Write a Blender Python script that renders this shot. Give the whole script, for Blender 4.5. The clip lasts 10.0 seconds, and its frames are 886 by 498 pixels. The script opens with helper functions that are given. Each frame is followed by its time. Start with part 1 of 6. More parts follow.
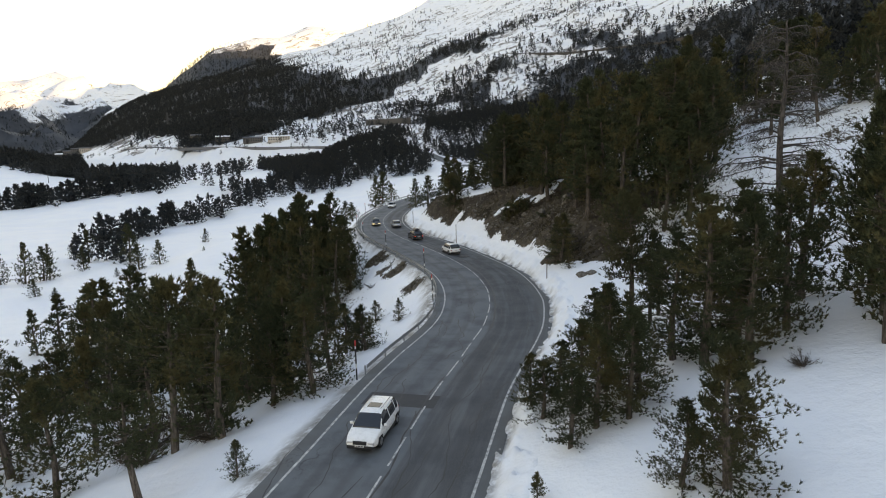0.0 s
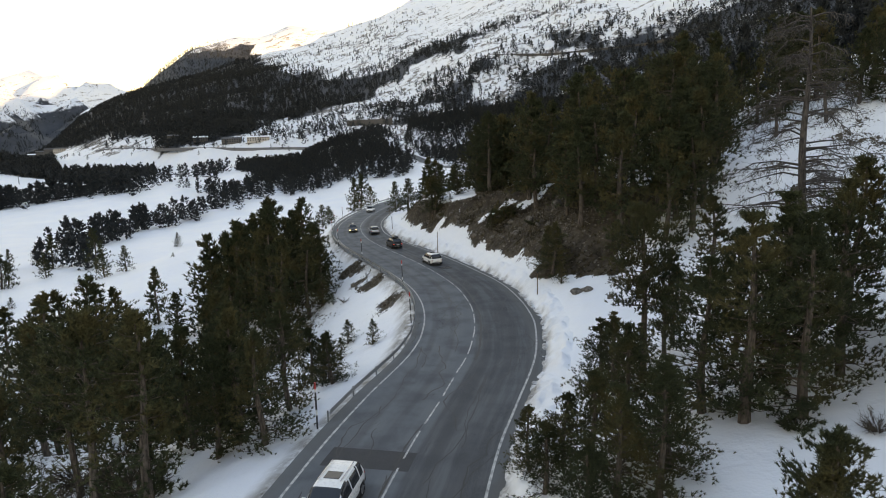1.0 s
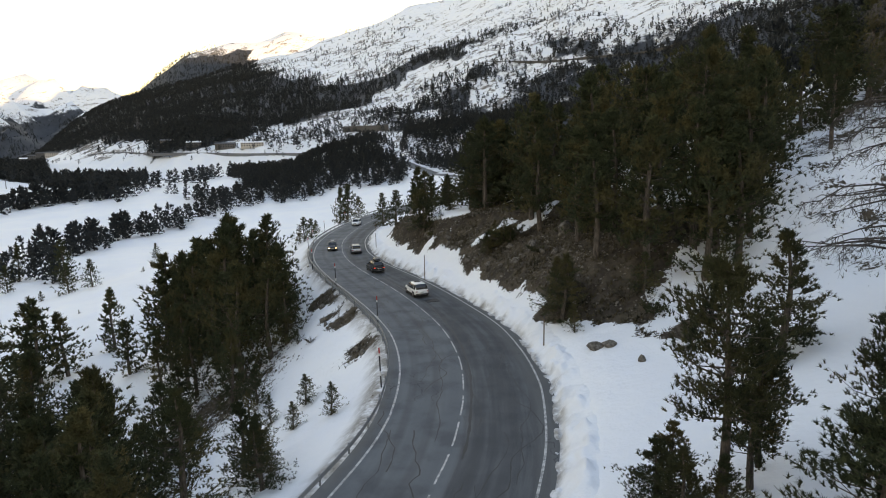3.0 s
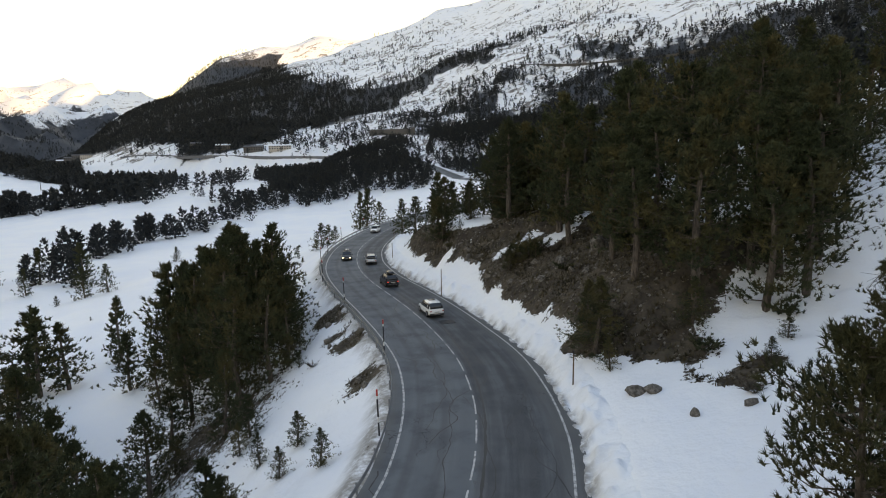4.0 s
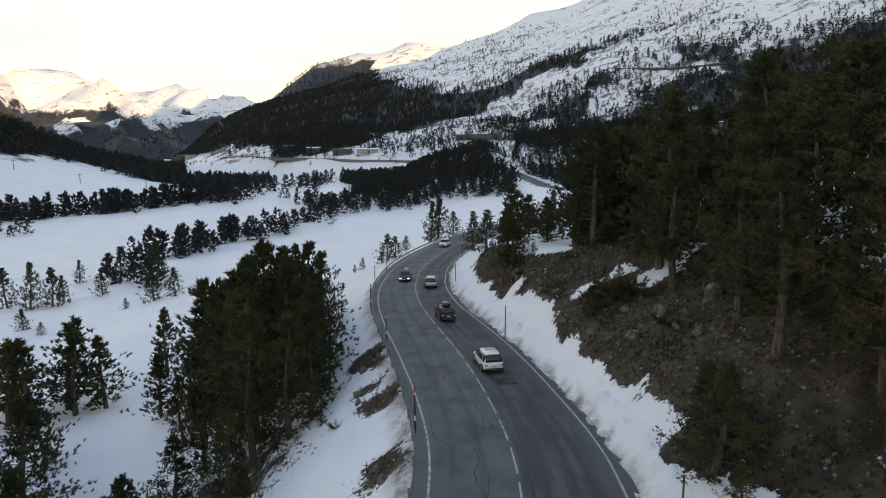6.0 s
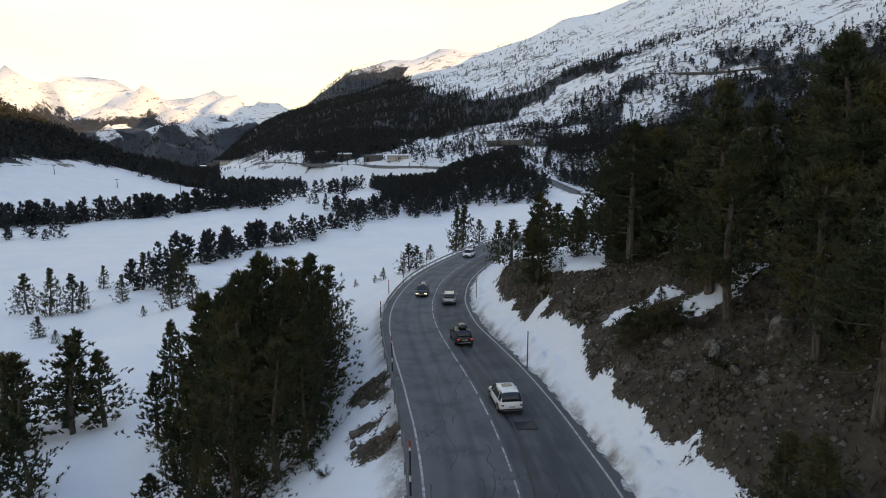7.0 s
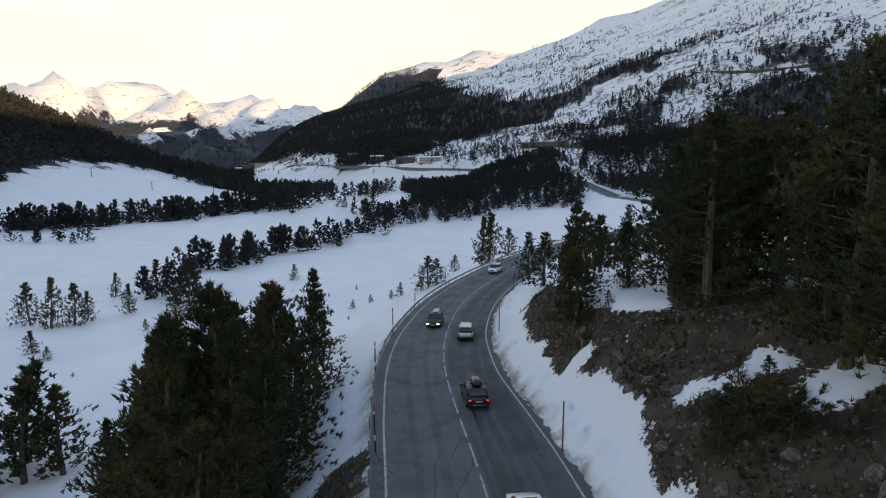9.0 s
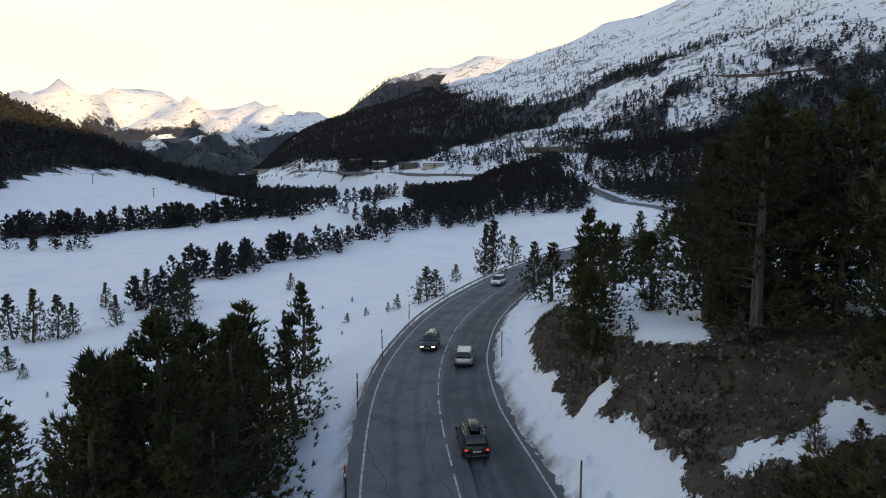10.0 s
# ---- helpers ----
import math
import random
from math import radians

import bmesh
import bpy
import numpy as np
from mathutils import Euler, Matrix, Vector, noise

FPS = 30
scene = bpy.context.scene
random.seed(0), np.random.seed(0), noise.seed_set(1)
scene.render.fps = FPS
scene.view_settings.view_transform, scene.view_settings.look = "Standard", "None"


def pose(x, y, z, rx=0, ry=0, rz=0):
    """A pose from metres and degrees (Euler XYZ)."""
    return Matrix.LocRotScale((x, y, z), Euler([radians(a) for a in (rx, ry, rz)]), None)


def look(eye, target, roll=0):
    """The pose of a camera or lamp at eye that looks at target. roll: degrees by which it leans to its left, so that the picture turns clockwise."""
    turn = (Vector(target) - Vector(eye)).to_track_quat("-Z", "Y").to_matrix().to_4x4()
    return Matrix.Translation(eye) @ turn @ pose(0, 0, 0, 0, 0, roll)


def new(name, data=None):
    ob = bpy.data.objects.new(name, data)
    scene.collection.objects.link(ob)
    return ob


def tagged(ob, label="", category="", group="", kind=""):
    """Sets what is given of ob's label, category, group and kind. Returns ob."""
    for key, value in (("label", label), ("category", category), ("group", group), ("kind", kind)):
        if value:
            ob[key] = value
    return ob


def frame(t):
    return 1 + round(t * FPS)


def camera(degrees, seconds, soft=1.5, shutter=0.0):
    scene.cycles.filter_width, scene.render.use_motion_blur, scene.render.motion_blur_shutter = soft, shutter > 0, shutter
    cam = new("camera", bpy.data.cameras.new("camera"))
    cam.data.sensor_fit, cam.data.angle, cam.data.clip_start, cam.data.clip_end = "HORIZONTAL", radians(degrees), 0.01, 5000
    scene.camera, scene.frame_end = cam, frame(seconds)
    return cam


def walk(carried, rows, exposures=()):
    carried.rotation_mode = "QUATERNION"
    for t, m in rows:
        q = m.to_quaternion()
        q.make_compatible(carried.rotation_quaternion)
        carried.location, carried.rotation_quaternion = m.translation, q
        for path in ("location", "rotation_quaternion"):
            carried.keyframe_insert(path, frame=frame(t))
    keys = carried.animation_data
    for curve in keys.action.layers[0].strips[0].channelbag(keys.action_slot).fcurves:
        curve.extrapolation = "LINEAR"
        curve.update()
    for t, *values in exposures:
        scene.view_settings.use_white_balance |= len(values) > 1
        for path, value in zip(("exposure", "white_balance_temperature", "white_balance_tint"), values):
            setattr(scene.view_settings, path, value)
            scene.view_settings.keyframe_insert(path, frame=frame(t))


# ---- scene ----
cam = camera(72.0, 10.0, soft=1.0)
PATH = [
    (0, (3.783, -10.641, 16.286), (3.499, -8.688, 15.963), -2.2),
    (0.5, (3.479, -7.035, 16.332), (3.225, -5.078, 16.01), -2.2),
    (1, (3.107, -3.398, 16.43), (2.88, -1.437, 16.108), -2.1),
    (1.5, (2.92, 0.259, 16.432), (2.712, 2.223, 16.116), -2.1),
    (2, (2.876, 3.944, 16.529), (2.675, 5.91, 16.221), -2.1),
    (2.5, (2.81, 7.417, 16.709), (2.606, 9.383, 16.403), -1.9),
    (3.8, (2.926, 15.914, 17.025), (2.652, 17.874, 16.736), -1.4),
    (4, (3.005, 17.735, 17.047), (2.704, 19.691, 16.76), -1.4),
    (4.5, (3.094, 21.581, 17.161), (2.716, 23.524, 16.875), -1.1),
    (5, (3.111, 24.998, 17.261), (2.661, 26.928, 16.987), -0.8),
    (5.5, (2.949, 28.517, 17.523), (2.436, 30.432, 17.255), -0.6),
    (5.7, (2.822, 29.932, 17.68), (2.286, 31.84, 17.41), -0.5),
    (7, (1.974, 39.637, 17.646), (1.308, 41.506, 17.4), -0.2),
    (7.5, (1.309, 43.359, 17.932), (0.606, 45.215, 17.686), -0.2),
    (8, (0.567, 47.326, 17.762), (-0.166, 49.171, 17.521), -0.2),
    (8.5, (-0.36, 51.203, 17.719), (-1.115, 53.04, 17.481), -0.2),
    (9, (-1.323, 54.8, 17.998), (-2.092, 56.631, 17.759), -0.2),
    (9.5, (-2.343, 58.659, 17.865), (-3.123, 60.486, 17.637), -0.3),
    (10, (-3.509, 62.296, 17.94), (-4.291, 64.123, 17.719), -0.4),
]
walk(cam, [(t, look(eye, target, roll)) for t, eye, target, roll in PATH],
     exposures=((0, 0.78, 9050, 10), (2.5, 0.80, 9100, 10), (4.5, 0.57, 8700, 10), (5.5, 0.46, 8450, 10), (7.5, 0.24, 7650, 10), (10, 0.13, 7300, 10)))

# ---- light ----
SUN_AZ, SUN_EL = radians(110), radians(6.0)
world = bpy.data.worlds.new("sky")
scene.world = world
world.use_nodes = True
wn, wl = world.node_tree.nodes, world.node_tree.links
sky = wn.new("ShaderNodeTexSky")
sky.sky_type, sky.sun_disc = "NISHITA", False
sky.sun_elevation, sky.sun_rotation = SUN_EL, SUN_AZ
sky.air_density, sky.dust_density, sky.ozone_density, sky.altitude = 1.0, 2.0, 1.0, 2000
# thin evening haze: warm and bright low down, grey-blue overhead
geo = wn.new("ShaderNodeTexCoord")
sep = wn.new("ShaderNodeSeparateXYZ")
wl.new(geo.outputs["Generated"], sep.inputs[0])
ramp = wn.new("ShaderNodeValToRGB")
ramp.color_ramp.elements[0].position, ramp.color_ramp.elements[0].color = 0.0, (1.52, 1.31, 0.78, 1)
ramp.color_ramp.elements[1].position, ramp.color_ramp.elements[1].color = 0.75, (0.252, 0.405, 0.725, 1)
for at, col in ((0.14, (1.36, 1.27, 0.97, 1)), (0.32, (0.83, 0.91, 0.97, 1))):
    ramp.color_ramp.elements.new(at).color = col
wl.new(sep.outputs["Z"], ramp.inputs[0])
cloud = wn.new("ShaderNodeTexNoise")
cloud.inputs["Scale"].default_value, cloud.inputs["Detail"].default_value = 2.2, 5
squash = wn.new("ShaderNodeMapping")
squash.inputs["Scale"].default_value = (1, 1, 5)
wl.new(geo.outputs["Generated"], squash.inputs[0])
wl.new(squash.outputs[0], cloud.inputs["Vector"])
veil = wn.new("ShaderNodeMapRange")
veil.inputs["From Min"].default_value, veil.inputs["From Max"].default_value = 0.35, 0.7
veil.inputs["To Min"].default_value, veil.inputs["To Max"].default_value = 0.92, 1.10
wl.new(cloud.outputs[0], veil.inputs[0])
hazy = wn.new("ShaderNodeVectorMath")
hazy.operation = "SCALE"
wl.new(ramp.outputs[0], hazy.inputs[0])
wl.new(veil.outputs[0], hazy.inputs["Scale"])
dim = wn.new("ShaderNodeVectorMath")
dim.operation = "SCALE"
dim.inputs["Scale"].default_value = 0.03
wl.new(sky.outputs[0], dim.inputs[0])
both = wn.new("ShaderNodeVectorMath")
both.operation = "ADD"
wl.new(hazy.outputs[0], both.inputs[0])
wl.new(dim.outputs[0], both.inputs[1])
bg = wn["Background"]
bg.inputs["Strength"].default_value = 0.86
wl.new(both.outputs[0], bg.inputs["Color"])

sun = new("sun", bpy.data.lights.new("sun", "SUN"))
sun.data.energy, sun.data.angle, sun.data.color = 5.0, radians(0.5), (1.0, 0.66, 0.32)
sun.matrix_world = look((0, 0, 500), (-math.sin(SUN_AZ) * math.cos(SUN_EL), -math.cos(SUN_AZ) * math.cos(SUN_EL), 500 - math.sin(SUN_EL)))


# ---- lie of the land ----
# centre line of the road, from behind the start to the far valley
ROAD_PTS = [(-14, -90), (-9.5, -40), (-5.6, 0), (-3.8, 18), (-2.8, 28), (-1.6, 36), (-0.8, 42), (-0.7, 47), (-1.1, 54),
            (-2.2, 61), (-4.4, 69), (-8.2, 78), (-12.2, 86), (-17.4, 95.5), (-22.6, 105.5), (-26.3, 114.3), (-29.0, 123),
            (-31.2, 132), (-32.6, 141), (-33.7, 153), (-34.2, 170), (-33.6, 190), (-31, 210), (-26.5, 232), (-20.5, 256), (-14, 290),
            (-9, 330), (-10, 375), (-22, 425), (-53, 480), (-84, 540), (-112, 612), (-126, 700), (-122, 790), (-104, 880)]


def spline(pts, step):
    """Points at even steps along a smooth curve through pts."""
    p = np.array(pts, float)
    p = np.vstack([2 * p[0] - p[1], p, 2 * p[-1] - p[-2]])
    out = []
    for i in range(1, len(p) - 2):
        a, b, c, d = p[i - 1:i + 3]
        n = max(2, int(np.linalg.norm(c - b) / step * 4))
        u = np.linspace(0, 1, n, endpoint=False)[:, None]
        out.append(0.5 * (2 * b + (c - a) * u + (2 * a - 5 * b + 4 * c - d) * u ** 2 + (3 * b - a - 3 * c + d) * u ** 3))
    q = np.vstack(out + [p[-2:-1]])
    s = np.r_[0, np.cumsum(np.linalg.norm(np.diff(q, axis=0), axis=1))]
    even = np.arange(0, s[-1], step)
    return np.stack([np.interp(even, s, q[:, k]) for k in range(q.shape[1])], 1)


ROAD = spline(ROAD_PTS, 1.0)
ROAD_DIR = np.gradient(ROAD, axis=0)
ROAD_DIR /= np.linalg.norm(ROAD_DIR, axis=1)[:, None]
ROAD_RIGHT = np.stack([ROAD_DIR[:, 1], -ROAD_DIR[:, 0]], 1)


def road_coords(x, y):
    """Offset to the right of the centre line and station along it (the y of its nearest point)."""
    x, y = np.ravel(x), np.ravel(y)
    s, v = np.empty(len(x)), np.empty(len(x))
    coarse = ROAD[::4]
    for i in range(0, len(x), 4000):
        j = slice(i, i + 4000)
        d2 = (x[j, None] - coarse[None, :, 0]) ** 2 + (y[j, None] - coarse[None, :, 1]) ** 2
        k = np.argmin(d2, 1) * 4
        best, bd = k, np.full(len(k), 1e18)
        for o in range(-4, 5):
            kk = np.clip(k + o, 0, len(ROAD) - 1)
            dd = (x[j] - ROAD[kk, 0]) ** 2 + (y[j] - ROAD[kk, 1]) ** 2
            best = np.where(dd < bd, kk, best)
            bd = np.minimum(dd, bd)
        dx, dy = x[j] - ROAD[best, 0], y[j] - ROAD[best, 1]
        lat = dx * ROAD_RIGHT[best, 0] + dy * ROAD_RIGHT[best, 1]
        s[j] = np.sign(lat) * np.maximum(np.abs(lat), np.sqrt(bd) * 0.98)
        v[j] = ROAD[best, 1] + dx * 0
    return s, v


def smooth(a, b, x):
    """0 to 1 as x goes from a to b."""
    t = np.clip((x - a) / (b - a), 0, 1)
    return t * t * (3 - 2 * t)


def half_right(v):
    """Distance from the centre line to the right edge line."""
    return np.interp(v, (30, 36, 41, 47, 53, 67, 76, 91, 96, 104, 111, 119), (4.9, 5.05, 5.25, 5.7, 6.05, 6.05, 5.78, 5.78, 5.55, 5.0, 4.85, 4.55))


def half_left(v):
    """Distance from the centre line to the left edge line."""
    return np.interp(v, (20, 35, 42, 48, 54, 62, 72, 83, 95, 103, 130), (4.95, 5.15, 4.8, 4.42, 4.48, 4.65, 4.95, 5.32, 5.4, 5.3, 4.95))


def dash_offset(v):
    """How far the painted dashes stray from the centre line."""
    return np.interp(v, (34, 40, 45, 50, 58, 70, 91, 100, 112, 128), (0, -0.12, 0.1, 0.33, 0.42, 0.32, 0.33, 0.17, 0.14, 0))


def lattice(x, y, seed):
    """Smooth value noise in -1..1."""
    xi, yi = np.floor(x), np.floor(y)
    fx, fy = x - xi, y - yi
    fx, fy = fx * fx * (3 - 2 * fx), fy * fy * (3 - 2 * fy)

    def h(i, j):
        n = np.sin(i * 127.1 + j * 311.7 + seed * 74.7) * 43758.5453
        return (n - np.floor(n)) * 2 - 1
    return (h(xi, yi) * (1 - fx) + h(xi + 1, yi) * fx) * (1 - fy) + (h(xi, yi + 1) * (1 - fx) + h(xi + 1, yi + 1) * fx) * fy


def fbm(x, y, size, octaves, seed):
    total, amp = 0, 1.0
    for k in range(octaves):
        total = total + amp * lattice(x / size + 7.3 * k, y / size - 3.1 * k, seed + k)
        size, amp = size * 0.47, amp * 0.5
    return total


HUB = (-3.0, 60.0)
# ridges round the valley: azimuth from north (clockwise), distance of foot, height there, distance of crest, height there
MAIN = [(-51, 1500, -20, 2000, -22), (-46, 1500, 4, 2000, 6), (-42, 1300, 14, 1950, 26), (-39.8, 1200, 16, 1950, 57), (-36.9, 1100, 18, 1960, 140), (-34.4, 1040, 20, 1970, 198), (-32.3, 1000, 22, 1980, 230), (-29, 940, 24, 1990, 266), (-25.5, 900, 26, 2000, 308),
        (-20, 850, 24, 2000, 358), (-15.5, 800, 22, 2000, 402), (-6.8, 760, 40, 2000, 497), (0, 760, 48, 2000, 580), (13, 720, 50, 2000, 700),
        (30, 520, 30, 1900, 740), (45, 420, 40, 1750, 690), (62, 380, 50, 1550, 650), (74, 380, 52, 1520, 560), (88, 380, 55, 1500, 368), (115, 380, 50, 1500, 376),
        (140, 420, 30, 1600, 330), (175, 500, 10, 1800, 240), (210, 700, -10, 2000, 200), (235, 900, -18, 2100, 120), (250, 1000, -20, 2200, 60)]
WEST = [(-128, 560, -20, 1100, 200), (-100, 600, -20, 1150, 300), (-80, 620, -20, 1200, 270), (-68, 640, -19, 1200, 200), (-59, 650, -19, 1200, 154),
        (-53.4, 680, -19, 1200, 103), (-47, 740, -18, 1200, 44), (-43.5, 760, -17, 1200, 30), (-41, 760, -16, 1150, 10), (-36, 760, -15, 1100, 4), (-30, 800, -12, 1000, 0)]
PEAK = [(-40, 2400, 0, 3200, 60), (-36, 2400, 20, 3200, 190), (-33, 2400, 40, 3200, 312), (-30.2, 2400, 60, 3200, 460), (-28.2, 2400, 60, 3200, 532), (-26.6, 2400, 60, 3200, 572), (-25.3, 2400, 60, 3200, 598),
        (-22, 2400, 60, 3200, 620), (-18.3, 2400, 60, 3200, 662), (-14, 2400, 60, 3200, 640), (-5, 2400, 60, 3200, 560)]
FAR = [(-84, 2600, 0, 4300, 560), (-70, 2600, 0, 4300, 600), (-60, 2500, -10, 4300, 590), (-57.4, 2500, -10, 4300, 560), (-54.8, 2500, -10, 4300, 620), (-53.2, 2500, -10, 4300, 560), (-51.5, 2500, -10, 4300, 600), (-50, 2500, -10, 4300, 545),
       (-48.2, 2500, -10, 4300, 590), (-46.6, 2500, -10, 4300, 530), (-45, 2500, -10, 4300, 575), (-43, 2500, -10, 4300, 520), (-41, 2500, -10, 4300, 560), (-39, 2500, -10, 4300, 500), (-37, 2500, -10, 4300, 515), (-33, 2500, 0, 4300, 420), (-15, 2500, 0, 4300, 300)]


def ridge(x, y, table, sharp, rough, seed):
    dx, dy = x - HUB[0], y - HUB[1]
    az, d = np.degrees(np.arctan2(dx, dy)), np.hypot(dx, dy)
    az = np.where(az < table[0][0] - 20, az + 360, az)
    t = np.array(table, float)
    az = az + 0.8 * fbm(x, y, 260, 2, seed + 40)
    d0, z0, d1, z1 = (np.interp(az, t[:, 0], t[:, k]) for k in (1, 2, 3, 4))
    fade = smooth(t[0, 0] - 14, t[0, 0], az) * (1 - smooth(t[-1, 0], t[-1, 0] + 14, az))
    u = np.clip((d - d0) / (d1 - d0), 0, 1)
    z = z0 + 22 + (z1 - z0) * u ** sharp - np.maximum(d - d1, 0) * 0.35
    z = z + rough * (z1 - z0) * np.sqrt(np.clip(u * (1.15 - u), 0, 1)) * (fbm(x, y, 300, 5, seed) if rough < 0.15 else 1.0 - 1.5 * np.abs(fbm(x, y, 520, 6, seed)) - 0.9 * np.abs(fbm(x, y, 170, 4, seed + 5)))
    return np.where(u > 0, np.maximum(z, 0) * smooth(0, 0.06, u) * fade, 0)


L_S = [-4000, -400, -200, -130, -100, -75, -58, -40, -28, -20, -14, -10, -7.4, -6.5, -6.1, 0]
L_Z = [-22, -22, -22, -21.4, -20.8, -20.2, -19.5, -18.2, -14.8, -9.8, -5.4, -2.6, -1.1, -0.25, -0.06, -0.06]
CUT_D = [0, 0.35, 0.9, 1.6, 2.6, 3.6, 5, 8, 11, 15, 25, 45, 90, 160, 300, 500, 4000]
CUT_Z = [-0.06, -0.05, 0.6, 1.1, 1.8, 2.5, 3.9, 6.8, 8.4, 9.8, 13.0, 20, 33, 48, 66, 80, 80]
EASY_Z = [-0.06, -0.05, 0.5, 0.9, 1.3, 1.6, 2.1, 3.0, 3.8, 4.8, 7.5, 16, 32, 48, 66, 80, 80]
FLAT_Z = [-0.06, -0.05, 0.3, 0.5, 0.8, 1.0, 1.3, 1.8, 2.2, 2.6, 3.6, 6, 12, 22, 42, 60, 70]


LOW_Z = [-0.06, -0.05, 0.6, 1.1, 1.8, 2.5, 3.9, 6.6, 7.8, 8.6, 9.6, 11, 14, 20, 36, 52, 62]


SPUR = [(-34, -22), (-28, -21), (-26.5, -17), (-23.6, -11), (-20, 7), (-16.2, 24), (-12, 37), (-8, 44), (-4, 50), (2, 58), (12, 62), (24, 50)]


def spur_height(x, y):
    """The rounded spur between the first bend and the foot of the mountain."""
    az, d = np.degrees(np.arctan2(x - HUB[0], y - HUB[1])), np.hypot(x - HUB[0], y - HUB[1])
    t = np.array(SPUR, float)
    crest = np.interp(az + 1.2 * fbm(x, y, 70, 2, 111), t[:, 0], t[:, 1], -60, -60)
    up = smooth(395, 640, d + 14 * fbm(x, y, 50, 2, 113))
    return -24 + (crest + 24) * up * (1 - 0.75 * smooth(660, 860, d))


def rise(v):
    """Height of the road itself, which climbs beyond the second bend."""
    return np.interp(v, (360, 400, 425, 480, 540, 612, 700, 790, 880), (0, 0.6, 1.8, 3.4, 11.5, 17.2, 21, 27, 36))


def cut_share(v):
    """How steeply the right-hand bank is cut, along the road."""
    return smooth(57, 66, v) * (1 - smooth(112, 130, v))


def height(x, y):
    x, y = np.asarray(x, float), np.asarray(y, float)
    shape = x.shape
    x, y = x.ravel(), y.ravel()
    s, v = road_coords(x, y)
    d = s - half_right(v) - 0.55
    c = cut_share(v)
    f = smooth(125, 190, v)
    bank = fbm(x, y, 3.2, 3, 5)
    wide = fbm(x, y, 17, 3, 11)
    off = smooth(1.2, 3.6, d)
    dj = d - off * (1.1 * wide * smooth(1, 5, d) + 0.5 * bank)
    low = smooth(84, 106, v)
    right = c * ((1 - low) * np.interp(dj, CUT_D, CUT_Z) + low * np.interp(dj, CUT_D, LOW_Z)) + (1 - c) * ((1 - f) * np.interp(dj, CUT_D, EASY_Z) + f * np.interp(dj, CUT_D, FLAT_Z))
    right = right + off * (0.26 * bank * np.clip(4 / np.maximum(d, 1), 0.35, 1) + 0.5 * wide * smooth(3, 14, d))
    # a broken earth ledge across the cut bank
    ledge = d - np.interp(v, (80, 88, 98.5, 115), (13, 9.5, 6.1, 3.8)) - 0.6 * bank
    right = right + 1.1 * smooth(-0.35, 0.35, ledge) * smooth(7, 1.5, ledge) * smooth(75, 80, v) * smooth(122, 114, v)
    left = np.interp(s + 0.5 * wide * smooth(7, 14, -s), L_S, L_Z)
    left = left * (1 - 0.5 * smooth(120, 185, v) * smooth(100, 45, -s)) * (1 - 0.5 * smooth(60, 34, v) * smooth(95, 40, -s))
    left = left + smooth(6.4, 10, -s) * (0.12 * bank + 0.5 * wide * smooth(9, 30, -s)) + 1.4 * fbm(x, y, 60, 2, 21) * smooth(30, 90, -s)
    z = np.where(s > 0, right, left)
    z = z + rise(v) * smooth(420, 150, np.abs(s))
    fall = smooth(300, 700, y)
    z = z * (1 - 0.5 * fall * (s > 0)) + np.where(s < 0, 6 * fall, 0)
    z = np.maximum(z, spur_height(x, y))
    z = z + (rise(v) - 0.08 - z) * smooth(17, 7.5, np.abs(s)) * smooth(300, 340, v)
    extra = np.maximum(np.maximum(ridge(x, y, MAIN, 1.12, 0.10, 3), ridge(x, y, WEST, 1.15, 0.05, 9)),
                       np.maximum(ridge(x, y, PEAK, 1.0, 0.05, 15), ridge(x, y, FAR, 1.3, 0.42, 27)))
    z = z + np.maximum(extra - 22 - z, 0) * (extra > 0)
    return z.reshape(shape)

